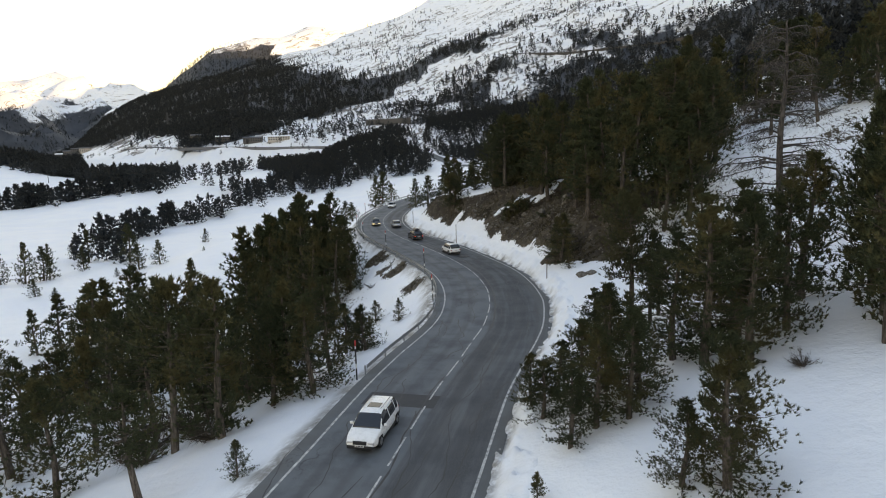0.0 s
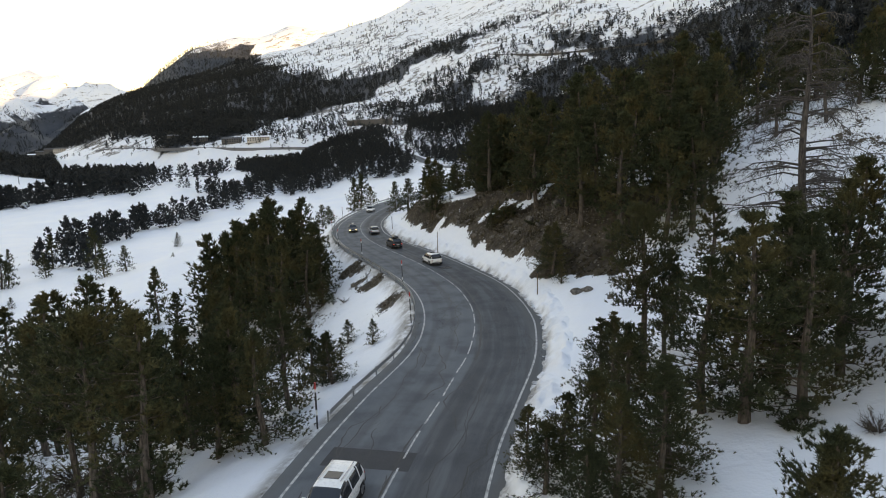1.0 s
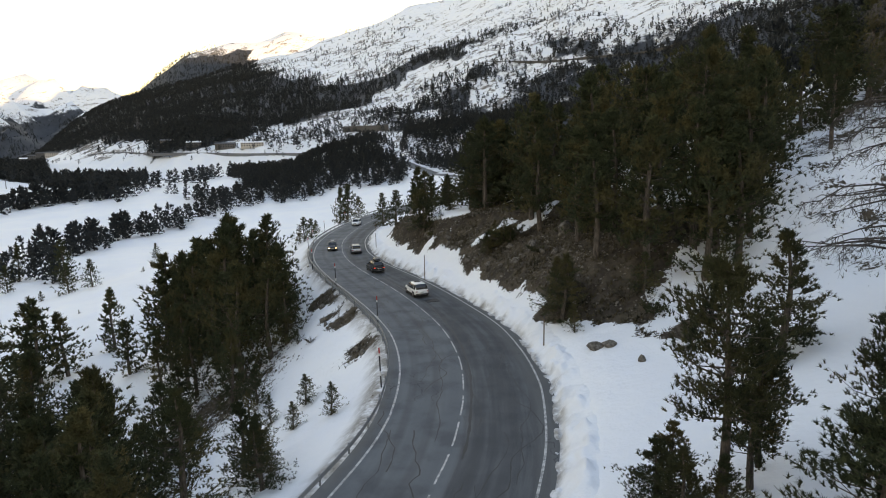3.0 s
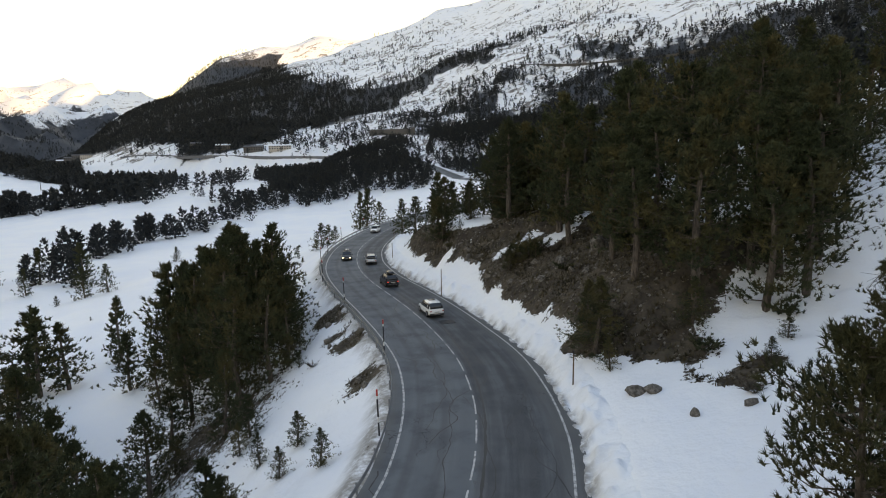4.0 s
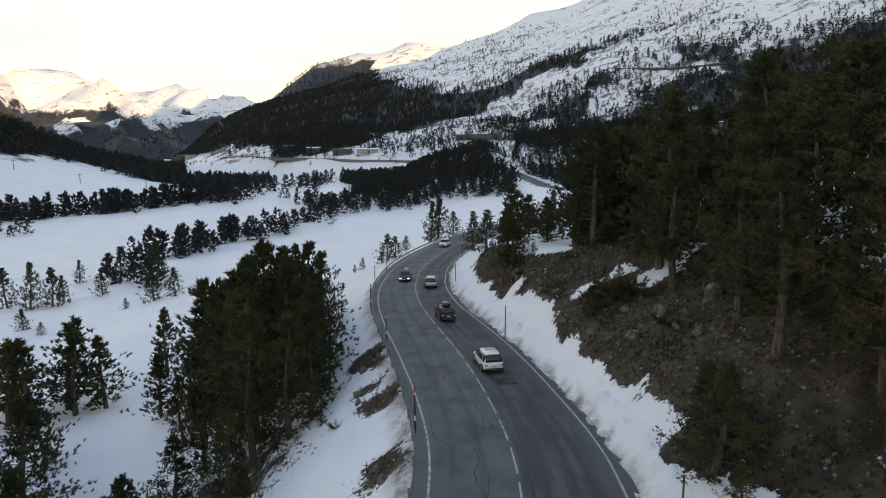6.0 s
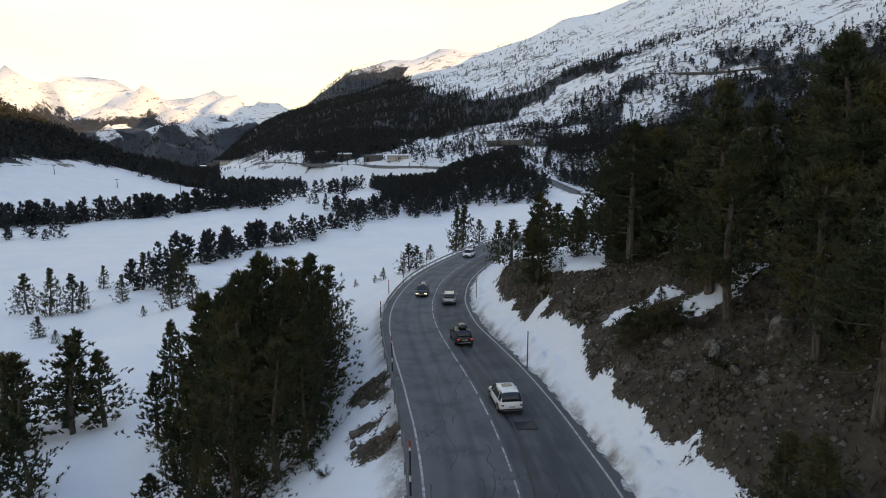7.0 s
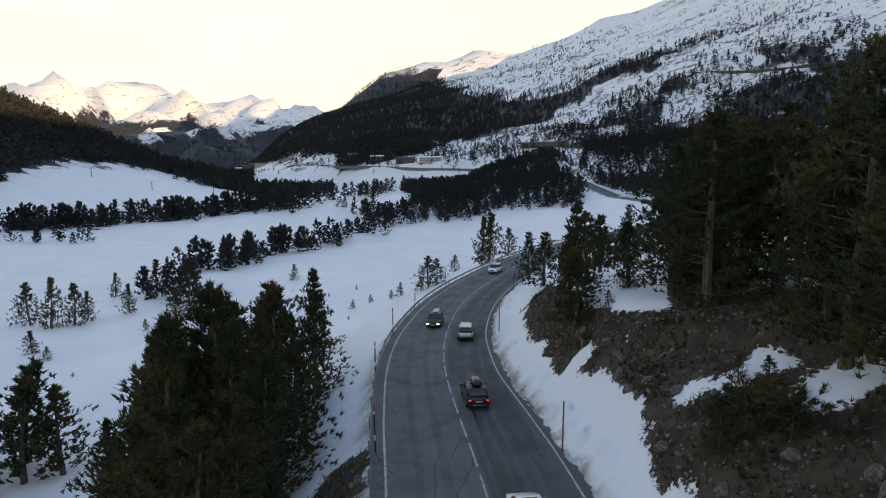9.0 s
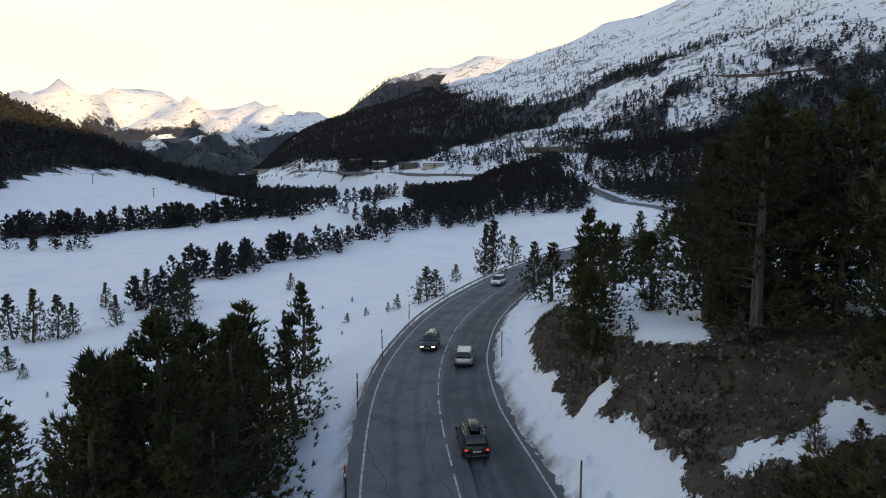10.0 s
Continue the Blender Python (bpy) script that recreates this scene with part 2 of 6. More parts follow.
# ---- materials ----
class Mat:
    """A node material on a Principled shader, with short ways to add nodes."""

    def __init__(self, name, rough=0.8, metal=0.0, color=(0.5, 0.5, 0.5), spec=0.3):
        self.m = bpy.data.materials.new(name)
        self.m.use_nodes = True
        self.n, self.l = self.m.node_tree.nodes, self.m.node_tree.links
        self.b = self.n["Principled BSDF"]
        self.b.inputs["Roughness"].default_value, self.b.inputs["Metallic"].default_value = rough, metal
        self.b.inputs["Base Color"].default_value = (*color, 1)
        self.b.inputs["Specular IOR Level"].default_value = spec

    def put(self, value, socket):
        if isinstance(value, (int, float)):
            socket.default_value = value
        elif isinstance(value, tuple):
            socket.default_value = (*value, 1) if socket.type == "RGBA" and len(value) == 3 else value
        else:
            self.l.new(value, socket)

    def coords(self, kind="Object", scale=(1, 1, 1)):
        c = self.n.new("ShaderNodeTexCoord")
        mp = self.n.new("ShaderNodeMapping")
        mp.inputs["Scale"].default_value = scale
        self.l.new(c.outputs[kind], mp.inputs[0])
        return mp.outputs[0]

    def world(self, scale=(1, 1, 1)):
        g = self.n.new("ShaderNodeNewGeometry")
        mp = self.n.new("ShaderNodeMapping")
        mp.inputs["Scale"].default_value = scale
        self.l.new(g.outputs["Position"], mp.inputs[0])
        return mp.outputs[0]

    def noise(self, vec, scale, detail=4.0, rough=0.55, distort=0.0):
        t = self.n.new("ShaderNodeTexNoise")
        self.l.new(vec, t.inputs["Vector"])
        for key, v in (("Scale", scale), ("Detail", detail), ("Roughness", rough), ("Distortion", distort)):
            t.inputs[key].default_value = v
        return t.outputs[0]

    def cells(self, vec, scale, feature="F1"):
        t = self.n.new("ShaderNodeTexVoronoi")
        t.feature = feature
        t.inputs["Scale"].default_value = scale
        self.l.new(vec, t.inputs["Vector"])
        return t.outputs["Distance"]

    def attr(self, name):
        a = self.n.new("ShaderNodeAttribute")
        a.attribute_name = name
        return a.outputs["Fac"]

    def math(self, op, a, b=0.0, clamp=False):
        t = self.n.new("ShaderNodeMath")
        t.operation, t.use_clamp = op, clamp
        self.put(a, t.inputs[0])
        self.put(b, t.inputs[1])
        return t.outputs[0]

    def span(self, v, a, b, lo=0.0, hi=1.0):
        t = self.n.new("ShaderNodeMapRange")
        t.interpolation_type = "SMOOTHSTEP"
        for key, w in (("From Min", a), ("From Max", b), ("To Min", lo), ("To Max", hi)):
            t.inputs[key].default_value = w
        self.put(v, t.inputs[0])
        return t.outputs[0]

    def mix(self, f, a, b):
        t = self.n.new("ShaderNodeMix")
        t.data_type = "RGBA"
        self.put(f, t.inputs[0])
        self.put(a, t.inputs[6])
        self.put(b, t.inputs[7])
        return t.outputs[2]

    def random(self, island=False):
        if island:
            return self.n.new("ShaderNodeNewGeometry").outputs["Random Per Island"]
        return self.n.new("ShaderNodeObjectInfo").outputs["Random"]

    def bump(self, v, strength, dist):
        t = self.n.new("ShaderNodeBump")
        t.inputs["Strength"].default_value, t.inputs["Distance"].default_value = strength, dist
        self.l.new(v, t.inputs["Height"])
        self.l.new(t.outputs[0], self.b.inputs["Normal"])

    def color(self, v):
        self.put(v, self.b.inputs["Base Color"])
        return self

    def rough(self, v):
        self.put(v, self.b.inputs["Roughness"])
        return self


def plain(name, color, rough=0.5, metal=0.0, vary=0.12, scale=6.0, spec=0.4):
    """A surface of one colour with slight wear at two scales."""
    k = Mat(name, rough, metal, color, spec)
    v = k.coords("Object")
    a, b = k.noise(v, scale), k.noise(v, scale * 9, 3)
    dark = tuple(c * (1 - vary) for c in color)
    light = tuple(min(1, c * (1 + vary)) for c in color)
    k.color(k.mix(k.math("ADD", k.math("MULTIPLY", a, 0.65), k.math("MULTIPLY", b, 0.35)), dark, light))
    k.rough(k.span(b, 0.3, 0.7, max(0.02, rough - 0.07), min(1, rough + 0.07)))
    return k.m


def ground_material():
    k = Mat("ground_snow_earth", 0.7)
    w = k.world()
    fine, mid, big = k.noise(w, 3.2, 5, 0.62), k.noise(w, 0.55, 5, 0.6), k.noise(w, 0.06, 4)
    # snow, with dirt specks and wind crust
    snow = k.mix(k.span(big, 0.3, 0.7), (0.78, 0.81, 0.86), (0.84, 0.855, 0.87))
    snow = k.mix(k.span(mid, 0.55, 0.85, 0, 0.25), snow, (0.70, 0.71, 0.72))
    snow = k.mix(k.math("MULTIPLY", k.attr("dirty"), k.span(k.math("ADD", k.math("MULTIPLY", mid, 0.6), k.math("MULTIPLY", fine, 0.4)), 0.30, 0.58)), snow, (0.20, 0.188, 0.172))
    # earth: brown soil, dry grass, grey stones
    soil = k.mix(k.span(mid, 0.35, 0.68), (0.036, 0.028, 0.021), (0.092, 0.073, 0.053))
    soil = k.mix(k.span(k.noise(w, 1.3, 4), 0.5, 0.7, 0, 0.7), soil, (0.072, 0.058, 0.034))
    stones = k.cells(w, 2.6)
    soil = k.mix(k.math("MULTIPLY", k.span(stones, 0.28, 0.16), k.span(k.noise(w, 0.8, 3), 0.45, 0.6)), soil, (0.20, 0.18, 0.16))
    soil = k.mix(k.span(fine, 0.35, 0.75, 0, 0.55), soil, (0.05, 0.042, 0.03))
    # wooded slopes: dark needle litter between the trees, distance haze put into its blue
    hazy_litter = k.mix(k.span(k.noise(w, 0.035, 5, 0.65), 0.35, 0.65), (0.026, 0.029, 0.034), (0.043, 0.045, 0.049))
    edge = k.math("ADD", k.math("MULTIPLY", k.math("SUBTRACT", mid, 0.5), 0.9), k.math("MULTIPLY", k.math("SUBTRACT", fine, 0.5), 0.85))
    bare = k.span(k.math("ADD", k.attr("bare"), edge), 0.46, 0.56)
    # open mountain side: long streaks of rock and turf where the snow has gone
    lean = k.n.new("ShaderNodeVectorRotate")
    lean.rotation_type = "EULER_XYZ"
    lean.inputs["Rotation"].default_value = (0, math.radians(17), 0)
    k.l.new(w, lean.inputs["Vector"])

    def layers(scale):
        mp = k.n.new("ShaderNodeMapping")
        mp.inputs["Scale"].default_value = scale
        k.l.new(lean.outputs[0], mp.inputs[0])
        return mp.outputs[0]
    st = k.noise(layers((0.016, 0.011, 0.045)), 1.0, 10, 0.68, 0.9)
    st2 = k.noise(layers((0.11, 0.08, 0.26)), 1.0, 6, 0.75, 0.5)
    streak = k.math("ADD", st, k.math("MULTIPLY", k.math("SUBTRACT", st2, 0.5), 0.75))
    alpine = k.span(k.math("ADD", streak, k.attr("alpine")), 1.50, 1.58)
    rock = k.mix(st2, (0.09, 0.08, 0.075), (0.19, 0.165, 0.14))
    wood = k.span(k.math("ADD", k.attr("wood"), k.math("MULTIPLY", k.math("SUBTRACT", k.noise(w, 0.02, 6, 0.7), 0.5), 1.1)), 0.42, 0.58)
    c = k.mix(bare, snow, soil)
    c = k.mix(alpine, c, rock)
    c = k.mix(wood, c, hazy_litter)
    k.color(c)
    k.rough(k.mix(bare, (0.55, 0.55, 0.55), (0.92, 0.92, 0.92)))
    k.bump(k.math("ADD", k.math("MULTIPLY", mid, 1.0), k.math("ADD", k.math("MULTIPLY", fine, 0.16), k.math("MULTIPLY", k.math("MULTIPLY", stones, -0.5), bare))), 0.5, 0.5)
    return k.m


def asphalt_material():
    k = Mat("worn_asphalt", 0.78, spec=0.35)
    uv = k.coords("UV")
    sep = k.n.new("ShaderNodeSeparateXYZ")
    k.l.new(uv, sep.inputs[0])
    u = sep.outputs["X"]
    w = k.world()
    grain, blot, long = k.noise(w, 22, 3, 0.7), k.noise(w, 0.35, 4, 0.6), k.noise(k.coords("UV", (1.1, 0.06, 1)), 1.0, 4, 0.6)
    # the left lane is older and paler than the right one
    base = k.mix(k.span(u, 0.35, 0.7), (0.096, 0.109, 0.122), (0.047, 0.052, 0.058))
    base = k.mix(k.span(long, 0.38, 0.66, 0, 0.6), base, (0.125, 0.138, 0.150))
    base = k.mix(k.span(blot, 0.45, 0.68, 0, 0.5), base, (0.048, 0.051, 0.056))
    base = k.mix(k.span(grain, 0.4, 0.7, 0, 0.35), base, (0.17, 0.17, 0.168))
    # polished wheel tracks, salt-grey edges
    lane = k.math("ABSOLUTE", k.math("SUBTRACT", k.math("ABSOLUTE", k.math("SUBTRACT", k.math("ABSOLUTE", u), 2.5)), 0.85))
    base = k.mix(k.math("MULTIPLY", k.span(lane, 0.45, 0.1), k.span(long, 0.3, 0.6, 0.1, 0.45)), base, (0.052, 0.054, 0.058))
    base = k.mix(k.math("MULTIPLY", k.span(k.math("ABSOLUTE", u), 4.6, 5.6), k.span(blot, 0.3, 0.6, 0.2, 0.8)), base, (0.115, 0.116, 0.115))
    # hairline cracks
    dist = k.n.new("ShaderNodeVectorMath")
    dist.operation = "MULTIPLY_ADD"
    nz = k.n.new("ShaderNodeTexNoise")
    nz.inputs["Scale"].default_value, nz.inputs["Detail"].default_value = 0.8, 5
    k.l.new(w, nz.inputs["Vector"])
    k.l.new(nz.outputs["Color"], dist.inputs[0])
    dist.inputs[1].default_value = (1.6, 1.6, 0)
    k.l.new(k.coords("UV", (0.62, 0.13, 1)), dist.inputs[2])
    crack = k.cells(dist.outputs[0], 0.9, "DISTANCE_TO_EDGE")
    line = k.math("MULTIPLY", k.span(crack, 0.022, 0.008), k.span(k.noise(w, 0.13, 3), 0.55, 0.66))
    k.color(k.mix(k.math("MULTIPLY", line, 0.7), base, (0.028, 0.029, 0.031)))
    k.rough(k.span(blot, 0.3, 0.7, 0.66, 0.85))
    k.bump(k.math("ADD", k.math("MULTIPLY", grain, 0.4), k.math("MULTIPLY", line, -1.0)), 0.35, 0.02)
    return k.m


def needle_material(name, dark, light, tint, rough=0.75):
    k = Mat(name, rough, spec=0.2)
    r, o = k.random(island=True), k.random()
    w = k.world()
    c = k.mix(r, dark, light)
    c = k.mix(k.span(k.noise(w, 0.30, 3), 0.44, 0.66, 0, 0.8), c, tint)
    c = k.mix(k.math("MULTIPLY", o, 0.5), c, dark)
    k.color(c)
    return k.m


def bark_material(name, dark, light):
    k = Mat(name, 0.9, spec=0.15)
    v = k.coords("Object", (6, 6, 1.2))
    a, b = k.noise(v, 1.5, 5, 0.65), k.noise(k.coords("Object"), 14, 3)
    k.color(k.mix(k.span(a, 0.35, 0.68), dark, light))
    k.bump(k.math("ADD", a, k.math("MULTIPLY", b, 0.4)), 0.7, 0.05)
    return k.m


def paint_line_material():
    k = Mat("worn_white_road_paint", 0.6, spec=0.3)
    w = k.world()
    a, b = k.noise(w, 2.2, 5, 0.7), k.noise(w, 18, 3, 0.7)
    k.color(k.mix(k.span(k.math("ADD", k.math("MULTIPLY", a, 0.6), k.math("MULTIPLY", b, 0.4)), 0.42, 0.62), (0.55, 0.55, 0.53), (0.14, 0.14, 0.14)))
    return k.m


GROUND = ground_material()
ASPHALT = asphalt_material()
PAINT_LINE = paint_line_material()
TAR = plain("black_crack_sealer", (0.022, 0.022, 0.024), 0.5)
NEW_ASPHALT = plain("fresh_dark_asphalt", (0.042, 0.043, 0.046), 0.75, vary=0.3, scale=1.5)
NEEDLES = needle_material("pine_needles", (0.023, 0.031, 0.016), (0.074, 0.084, 0.038), (0.128, 0.104, 0.042))
# far pines: distance haze put into the needle colour as a bluish tone
NEEDLES_HAZY = needle_material("hazy_far_pine_needles", (0.022, 0.027, 0.031), (0.042, 0.048, 0.051), (0.050, 0.050, 0.045))
BARK = bark_material("pine_bark", (0.055, 0.045, 0.038), (0.15, 0.125, 0.105))
DEAD_BARK = bark_material("dead_grey_wood", (0.045, 0.039, 0.036), (0.125, 0.11, 0.10))
STEEL = plain("galvanised_steel", (0.30, 0.31, 0.32), 0.5, 0.75, 0.2, 3)
WOOD_POST = plain("weathered_brown_post", (0.13, 0.085, 0.055), 0.85, vary=0.3)
BLACK_PAINT = plain("black_post_paint", (0.03, 0.03, 0.035), 0.5)
WHITE_PAINT = plain("white_post_paint", (0.7, 0.7, 0.68), 0.5)
RED_PAINT = plain("red_post_paint", (0.45, 0.03, 0.025), 0.5)


# ---- building helpers ----
def mesh_from(name, verts, faces, material=None, smooth_shade=False):
    me = bpy.data.meshes.new(name)
    me.from_pydata([tuple(map(float, v)) for v in verts], [], [tuple(map(int, f)) for f in faces])
    if material is not None:
        me.materials.append(material)
    if smooth_shade:
        me.shade_smooth()
    return me


def soup(name, tris, material):
    """A mesh of loose triangles from an array of shape (n, 3, 3)."""
    me = bpy.data.meshes.new(name)
    n = len(tris)
    me.vertices.add(3 * n)
    me.vertices.foreach_set("co", np.ascontiguousarray(tris, dtype=np.float32).ravel())
    me.loops.add(3 * n)
    me.loops.foreach_set("vertex_index", np.arange(3 * n, dtype=np.int32))
    me.polygons.add(n)
    me.polygons.foreach_set("loop_start", np.arange(0, 3 * n, 3, dtype=np.int32))
    me.update(calc_edges=True)
    me.materials.append(material)
    return me


def part(name, data, material, parent, label=""):
    """Links a bmesh or a mesh as one mesh object under parent."""
    if isinstance(data, bmesh.types.BMesh):
        me = bpy.data.meshes.new(name)
        data.to_mesh(me)
        data.free()
    else:
        me = data
    if material is not None and not me.materials:
        me.materials.append(material)
    ob = new(name, me)
    ob.parent = parent
    return tagged(ob, label)


def thing(name, place, label, category, group="", kind=""):
    """An Empty at the base of a thing, to carry its parts."""
    ob = new(name)
    ob.empty_display_size = 0.2
    ob.matrix_basis = place
    return tagged(ob, label, category, group, kind)


def z_at(x, y):
    return float(height(np.array([x]), np.array([y]))[0])


# ---- the ground ----
def grid_lines(lo, hi, step, far, growth):
    mid = list(np.arange(lo, hi + 1e-6, step))
    a, b, s = lo, hi, step
    left, right = [], []
    while a > -far:
        s *= growth
        a -= s
        left.append(a)
    s = step
    while b < far:
        s *= growth
        b += s
        right.append(b)
    return np.array(left[::-1] + mid + right)


gx = grid_lines(-42, 32, 0.6, 4600, 1.034)
gy = grid_lines(6, 150, 0.6, 4600, 1.034)
GX, GY = np.meshgrid(gx, gy)
GZ = height(GX, GY)
fx, fy, fz = GX.ravel(), GY.ravel(), GZ.ravel()
gs, gv = road_coords(fx, fy)
gd = gs - half_right(gv) - 0.55
hub_az = np.degrees(np.arctan2(fx - HUB[0], fy - HUB[1]))
hub_d = np.hypot(fx - HUB[0], fy - HUB[1])


def blob(x, y, cx, cy, r):
    return np.exp(-((x - cx) ** 2 + (y - cy) ** 2) / (r * r))


def bare_share(x, y, s, v, d):
    """How free of snow the near ground is."""
    n1, n2, n3 = fbm(x, y, 7, 3, 31), fbm(x, y, 24, 2, 37), fbm(x, y, 2.4, 2, 39)
    start = np.interp(v, (50, 52, 56, 58, 60, 64, 70, 77, 80, 84, 90, 99, 112), (9.5, 8.9, 9.2, 7.0, 5.2, 2.6, 3.0, 3.3, 3.8, 3.2, 4.1, 3.0, 3.8))
    cut = smooth(50, 55, v) * (1 - smooth(112, 130, v)) * smooth(-0.9, 1.1, d - start + 0.8 * n1 + 0.45 * n3) * (1 - 0.6 * smooth(14, 22, d)) * (0.95 + 0.35 * n1 + 0.2 * n3)
    tongues = (1.25 + 0.9 * n3) * (blob(x, y, -1.2, 91.4, 0.9) + blob(x, y, 0.8, 90.6, 0.8) + blob(x, y, 2.5, 91.4, 1.4) + blob(x, y, 4.4, 87.4, 1.5) + blob(x, y, 6.2, 88.6, 1.4) + blob(x, y, 8.0, 90.2, 1.8) + blob(x, y, -9.6, 102.4, 1.1))
    tongues = tongues + 1.3 * smooth(-0.6, 0.6, y - 104.3 + 0.93 * (x + 7.5) + 0.8 * n3) * smooth(-2.6, -4.2, x) * smooth(6.4, 7.6, d + 0.8 * n3)
    cut = cut - tongues - 1.5 * blob(x, y, 19.8, 62.2, 4.8)
    woods = smooth(9, 18, d) * (1 - smooth(30, 36, v) * smooth(62, 56, v)) * (0.16 + 0.5 * n2 + 0.25 * n1) * (0.35 + 0.65 * smooth(48, 60, v)) * (1 - smooth(220, 330, v))
    left_patch = blob(x, y, -20.6, 84.8, 3.0) + blob(x, y, -18.2, 81.2, 2.5) + 0.8 * blob(x, y, -22.6, 87.2, 2.2) + blob(x, y, -15.9, 76.6, 2.3) + blob(x, y, -11.5, 65.8, 3.0)
    ledge_patch = blob(x, y, 13.2, 57.5, 1.3) + blob(x, y, 14.6, 56.4, 1.5) + blob(x, y, 16.4, 57.0, 1.5) + blob(x, y, 15.6, 54.4, 1.5) + blob(x, y, 17.9, 56.2, 1.5)
    rocks = (0.82 + 0.35 * n1 + 0.5 * n3) * (left_patch + ledge_patch + blob(x, y, 9.8, 57, 0.7)) * (s * s > 39)
    grove = 0.62 * blob(x, y, -31, 75, 12) + 0.3 * blob(x, y, -38, 46, 20) + 0.32 * blob(x, y, -28, 36, 10)
    verge = 0.3 * smooth(-7.0, -6.2, s) * smooth(-5.2, -5.7, s) * (s < 0)
    return np.clip(np.maximum.reduce([cut, woods, rocks, grove, verge]), 0, 1)


def wood_share(x, y, z, loose=1.0):
    """How densely the far slopes are wooded; loose scales the open woods."""
    dx, dy = x - HUB[0], y - HUB[1]
    az, dist = np.degrees(np.arctan2(dx, dy)), np.hypot(dx, dy)
    lift = np.degrees(np.arctan2(z - 18, dist))
    n = fbm(x, y, 150, 4, 51)
    lift_n, wide = lift + 0.5 * n + 0.45 * fbm(x + 0.6 * z, y - 0.6 * z, 42, 3, 57), fbm(x, y, 420, 3, 53)
    # the forest of the long spur, narrowing to a belt that climbs the mountain
    top = np.interp(az, (-46, -26, -24, -21.5, -18.9, -16.3, -13.8, -11.3, -8.9, -6.5, -4.2, -1.9, 0.3, 4), (10, 10, 8.3, 7.7, 7.4, 7.0, 7.0, 7.6, 8.8, 9.8, 10.2, 10.8, 11.2, 11.4))
    low = np.interp(az, (-42, -39.3, -36.8, -34.3, -31.8, -29, -26.6, -24, -21.5, -18.9, -16.3, -13.8, -11.3, -8.9, -6.5, -4.2, -1.9, 0.3, 4), (0.6, 1.3, 1.8, 2.0, 1.2, 1.3, 1.7, 2.4, 3.0, 3.7, 4.5, 5.1, 6.3, 7.5, 8.6, 9.3, 10.2, 11.0, 11.8))
    on_main = (dist > 800) * (dist < 2250) * (az > -47) * (az < 30)
    spur = on_main * smooth(0.8, -0.6, lift_n - top) * smooth(-0.5, 0.5, lift_n - low) * (1 - 0.12 * smooth(-20, -12, az)) * smooth(4, 0, az)
    # looser wood between that belt and the foot
    top2 = np.interp(az, (-30, -22, -18.9, -16.3, -11.3, -8.9, -6.5, -1.9, 3, 8), (1.6, 2.2, 2.6, 3.4, 4.9, 6.2, 7.3, 8.5, 9.8, 11))
    belt = on_main * (az > -24) * smooth(0.9, -0.7, lift_n - top2) * (0.45 + 0.40 * smooth(-15, -9, az)) * np.clip(0.8 + 0.9 * fbm(x, y, 80, 3, 85), 0, 1.2) * smooth(25, 40, z)
    # the hill across the valley, above its meadow
    foot = np.interp(az, (-110, -66, -60, -57, -53.6, -50, -42.7, -39, -33, -27.6), (-1, -1.6, -1.0, 0.6, 1.3, 0.7, -1.1, -2.0, -1.4, -1.1))
    west = (dist > 560) * (dist < 1500) * (az > -140) * (az < -33) * smooth(-0.25, 0.25, lift_n * 0.6 + lift * 0.4 - foot) * smooth(1060, 980, dist - 500 * (az < -40))
    peak = (dist > 2300) * (dist < 3500) * (az > -35.5) * smooth(0.6, -0.6, az + 25.6 - 1.5 * (10.2 - lift) + 1.0 * n) * smooth(10.0, 9.2, lift_n)
    # far range: wood share also paints the hazy shaded foot dark blue
    far = 0.85 * (dist > 2300) * (az < -26) * (az > -100) * smooth(4.7, 3.9, lift_n + 0.5 * wide)
    roof = np.interp(az, (-2, 0, 5, 8, 11, 15, 25), (5.9, 6.5, 7.5, 8.2, 9.0, 9.8, 12))
    near_hill = smooth(-2, 2, az) * smooth(140, 120, az) * smooth(220, 330, dist) * smooth(0.7, -0.4, lift_n - roof)
    return np.clip(np.maximum.reduce([spur, loose * belt, west, peak, far, loose * near_hill]), 0, 1)


bare = bare_share(fx, fy, gs, gv, gd)
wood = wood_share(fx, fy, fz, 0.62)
# terraced earth at the foot of the long spur
hub_lift = np.degrees(np.arctan2(fz - 18, hub_d)) + 0.5 * fbm(fx, fy, 60, 3, 121)
bare = np.maximum(bare, 0.62 * (hub_d > 1000) * (hub_d < 2000) * smooth(-43, -41, hub_az) * smooth(-34.5, -36.5, hub_az) * smooth(0.7, 1.1, hub_lift) * smooth(2.8, 2.2, hub_lift))
alpine = np.where((hub_d > 600) & (fz > 25), 0.97 - 0.04 * smooth(200, 500, fz) - 0.02 * (hub_d > 3300) + 0.10 * smooth(2300, 2400, hub_d) * smooth(-23.5, -25.5, hub_az) * smooth(-36, -33, hub_az) * (hub_d < 3700), 0.0)
# ploughed snow lies over the ground beside the asphalt
fz = fz - 0.4 * smooth(-0.5, 0.1, gd) * smooth(2.2, 1.3, gd) * (gs > 0) * smooth(4, 8, fy) * smooth(226, 220, fy)
dirty = np.where(gs > 0, smooth(1.7, 0.2, gd + 0.5 * fbm(fx, fy, 2.0, 2, 63)) * 0.85, smooth(-7.7, -6.3, gs + 0.35 * fbm(fx, fy, 1.6, 2, 67)) * 0.95) * (np.abs(gs) < 12)
nx, ny = len(gx), len(gy)
idx = np.arange(nx * ny).reshape(ny, nx)
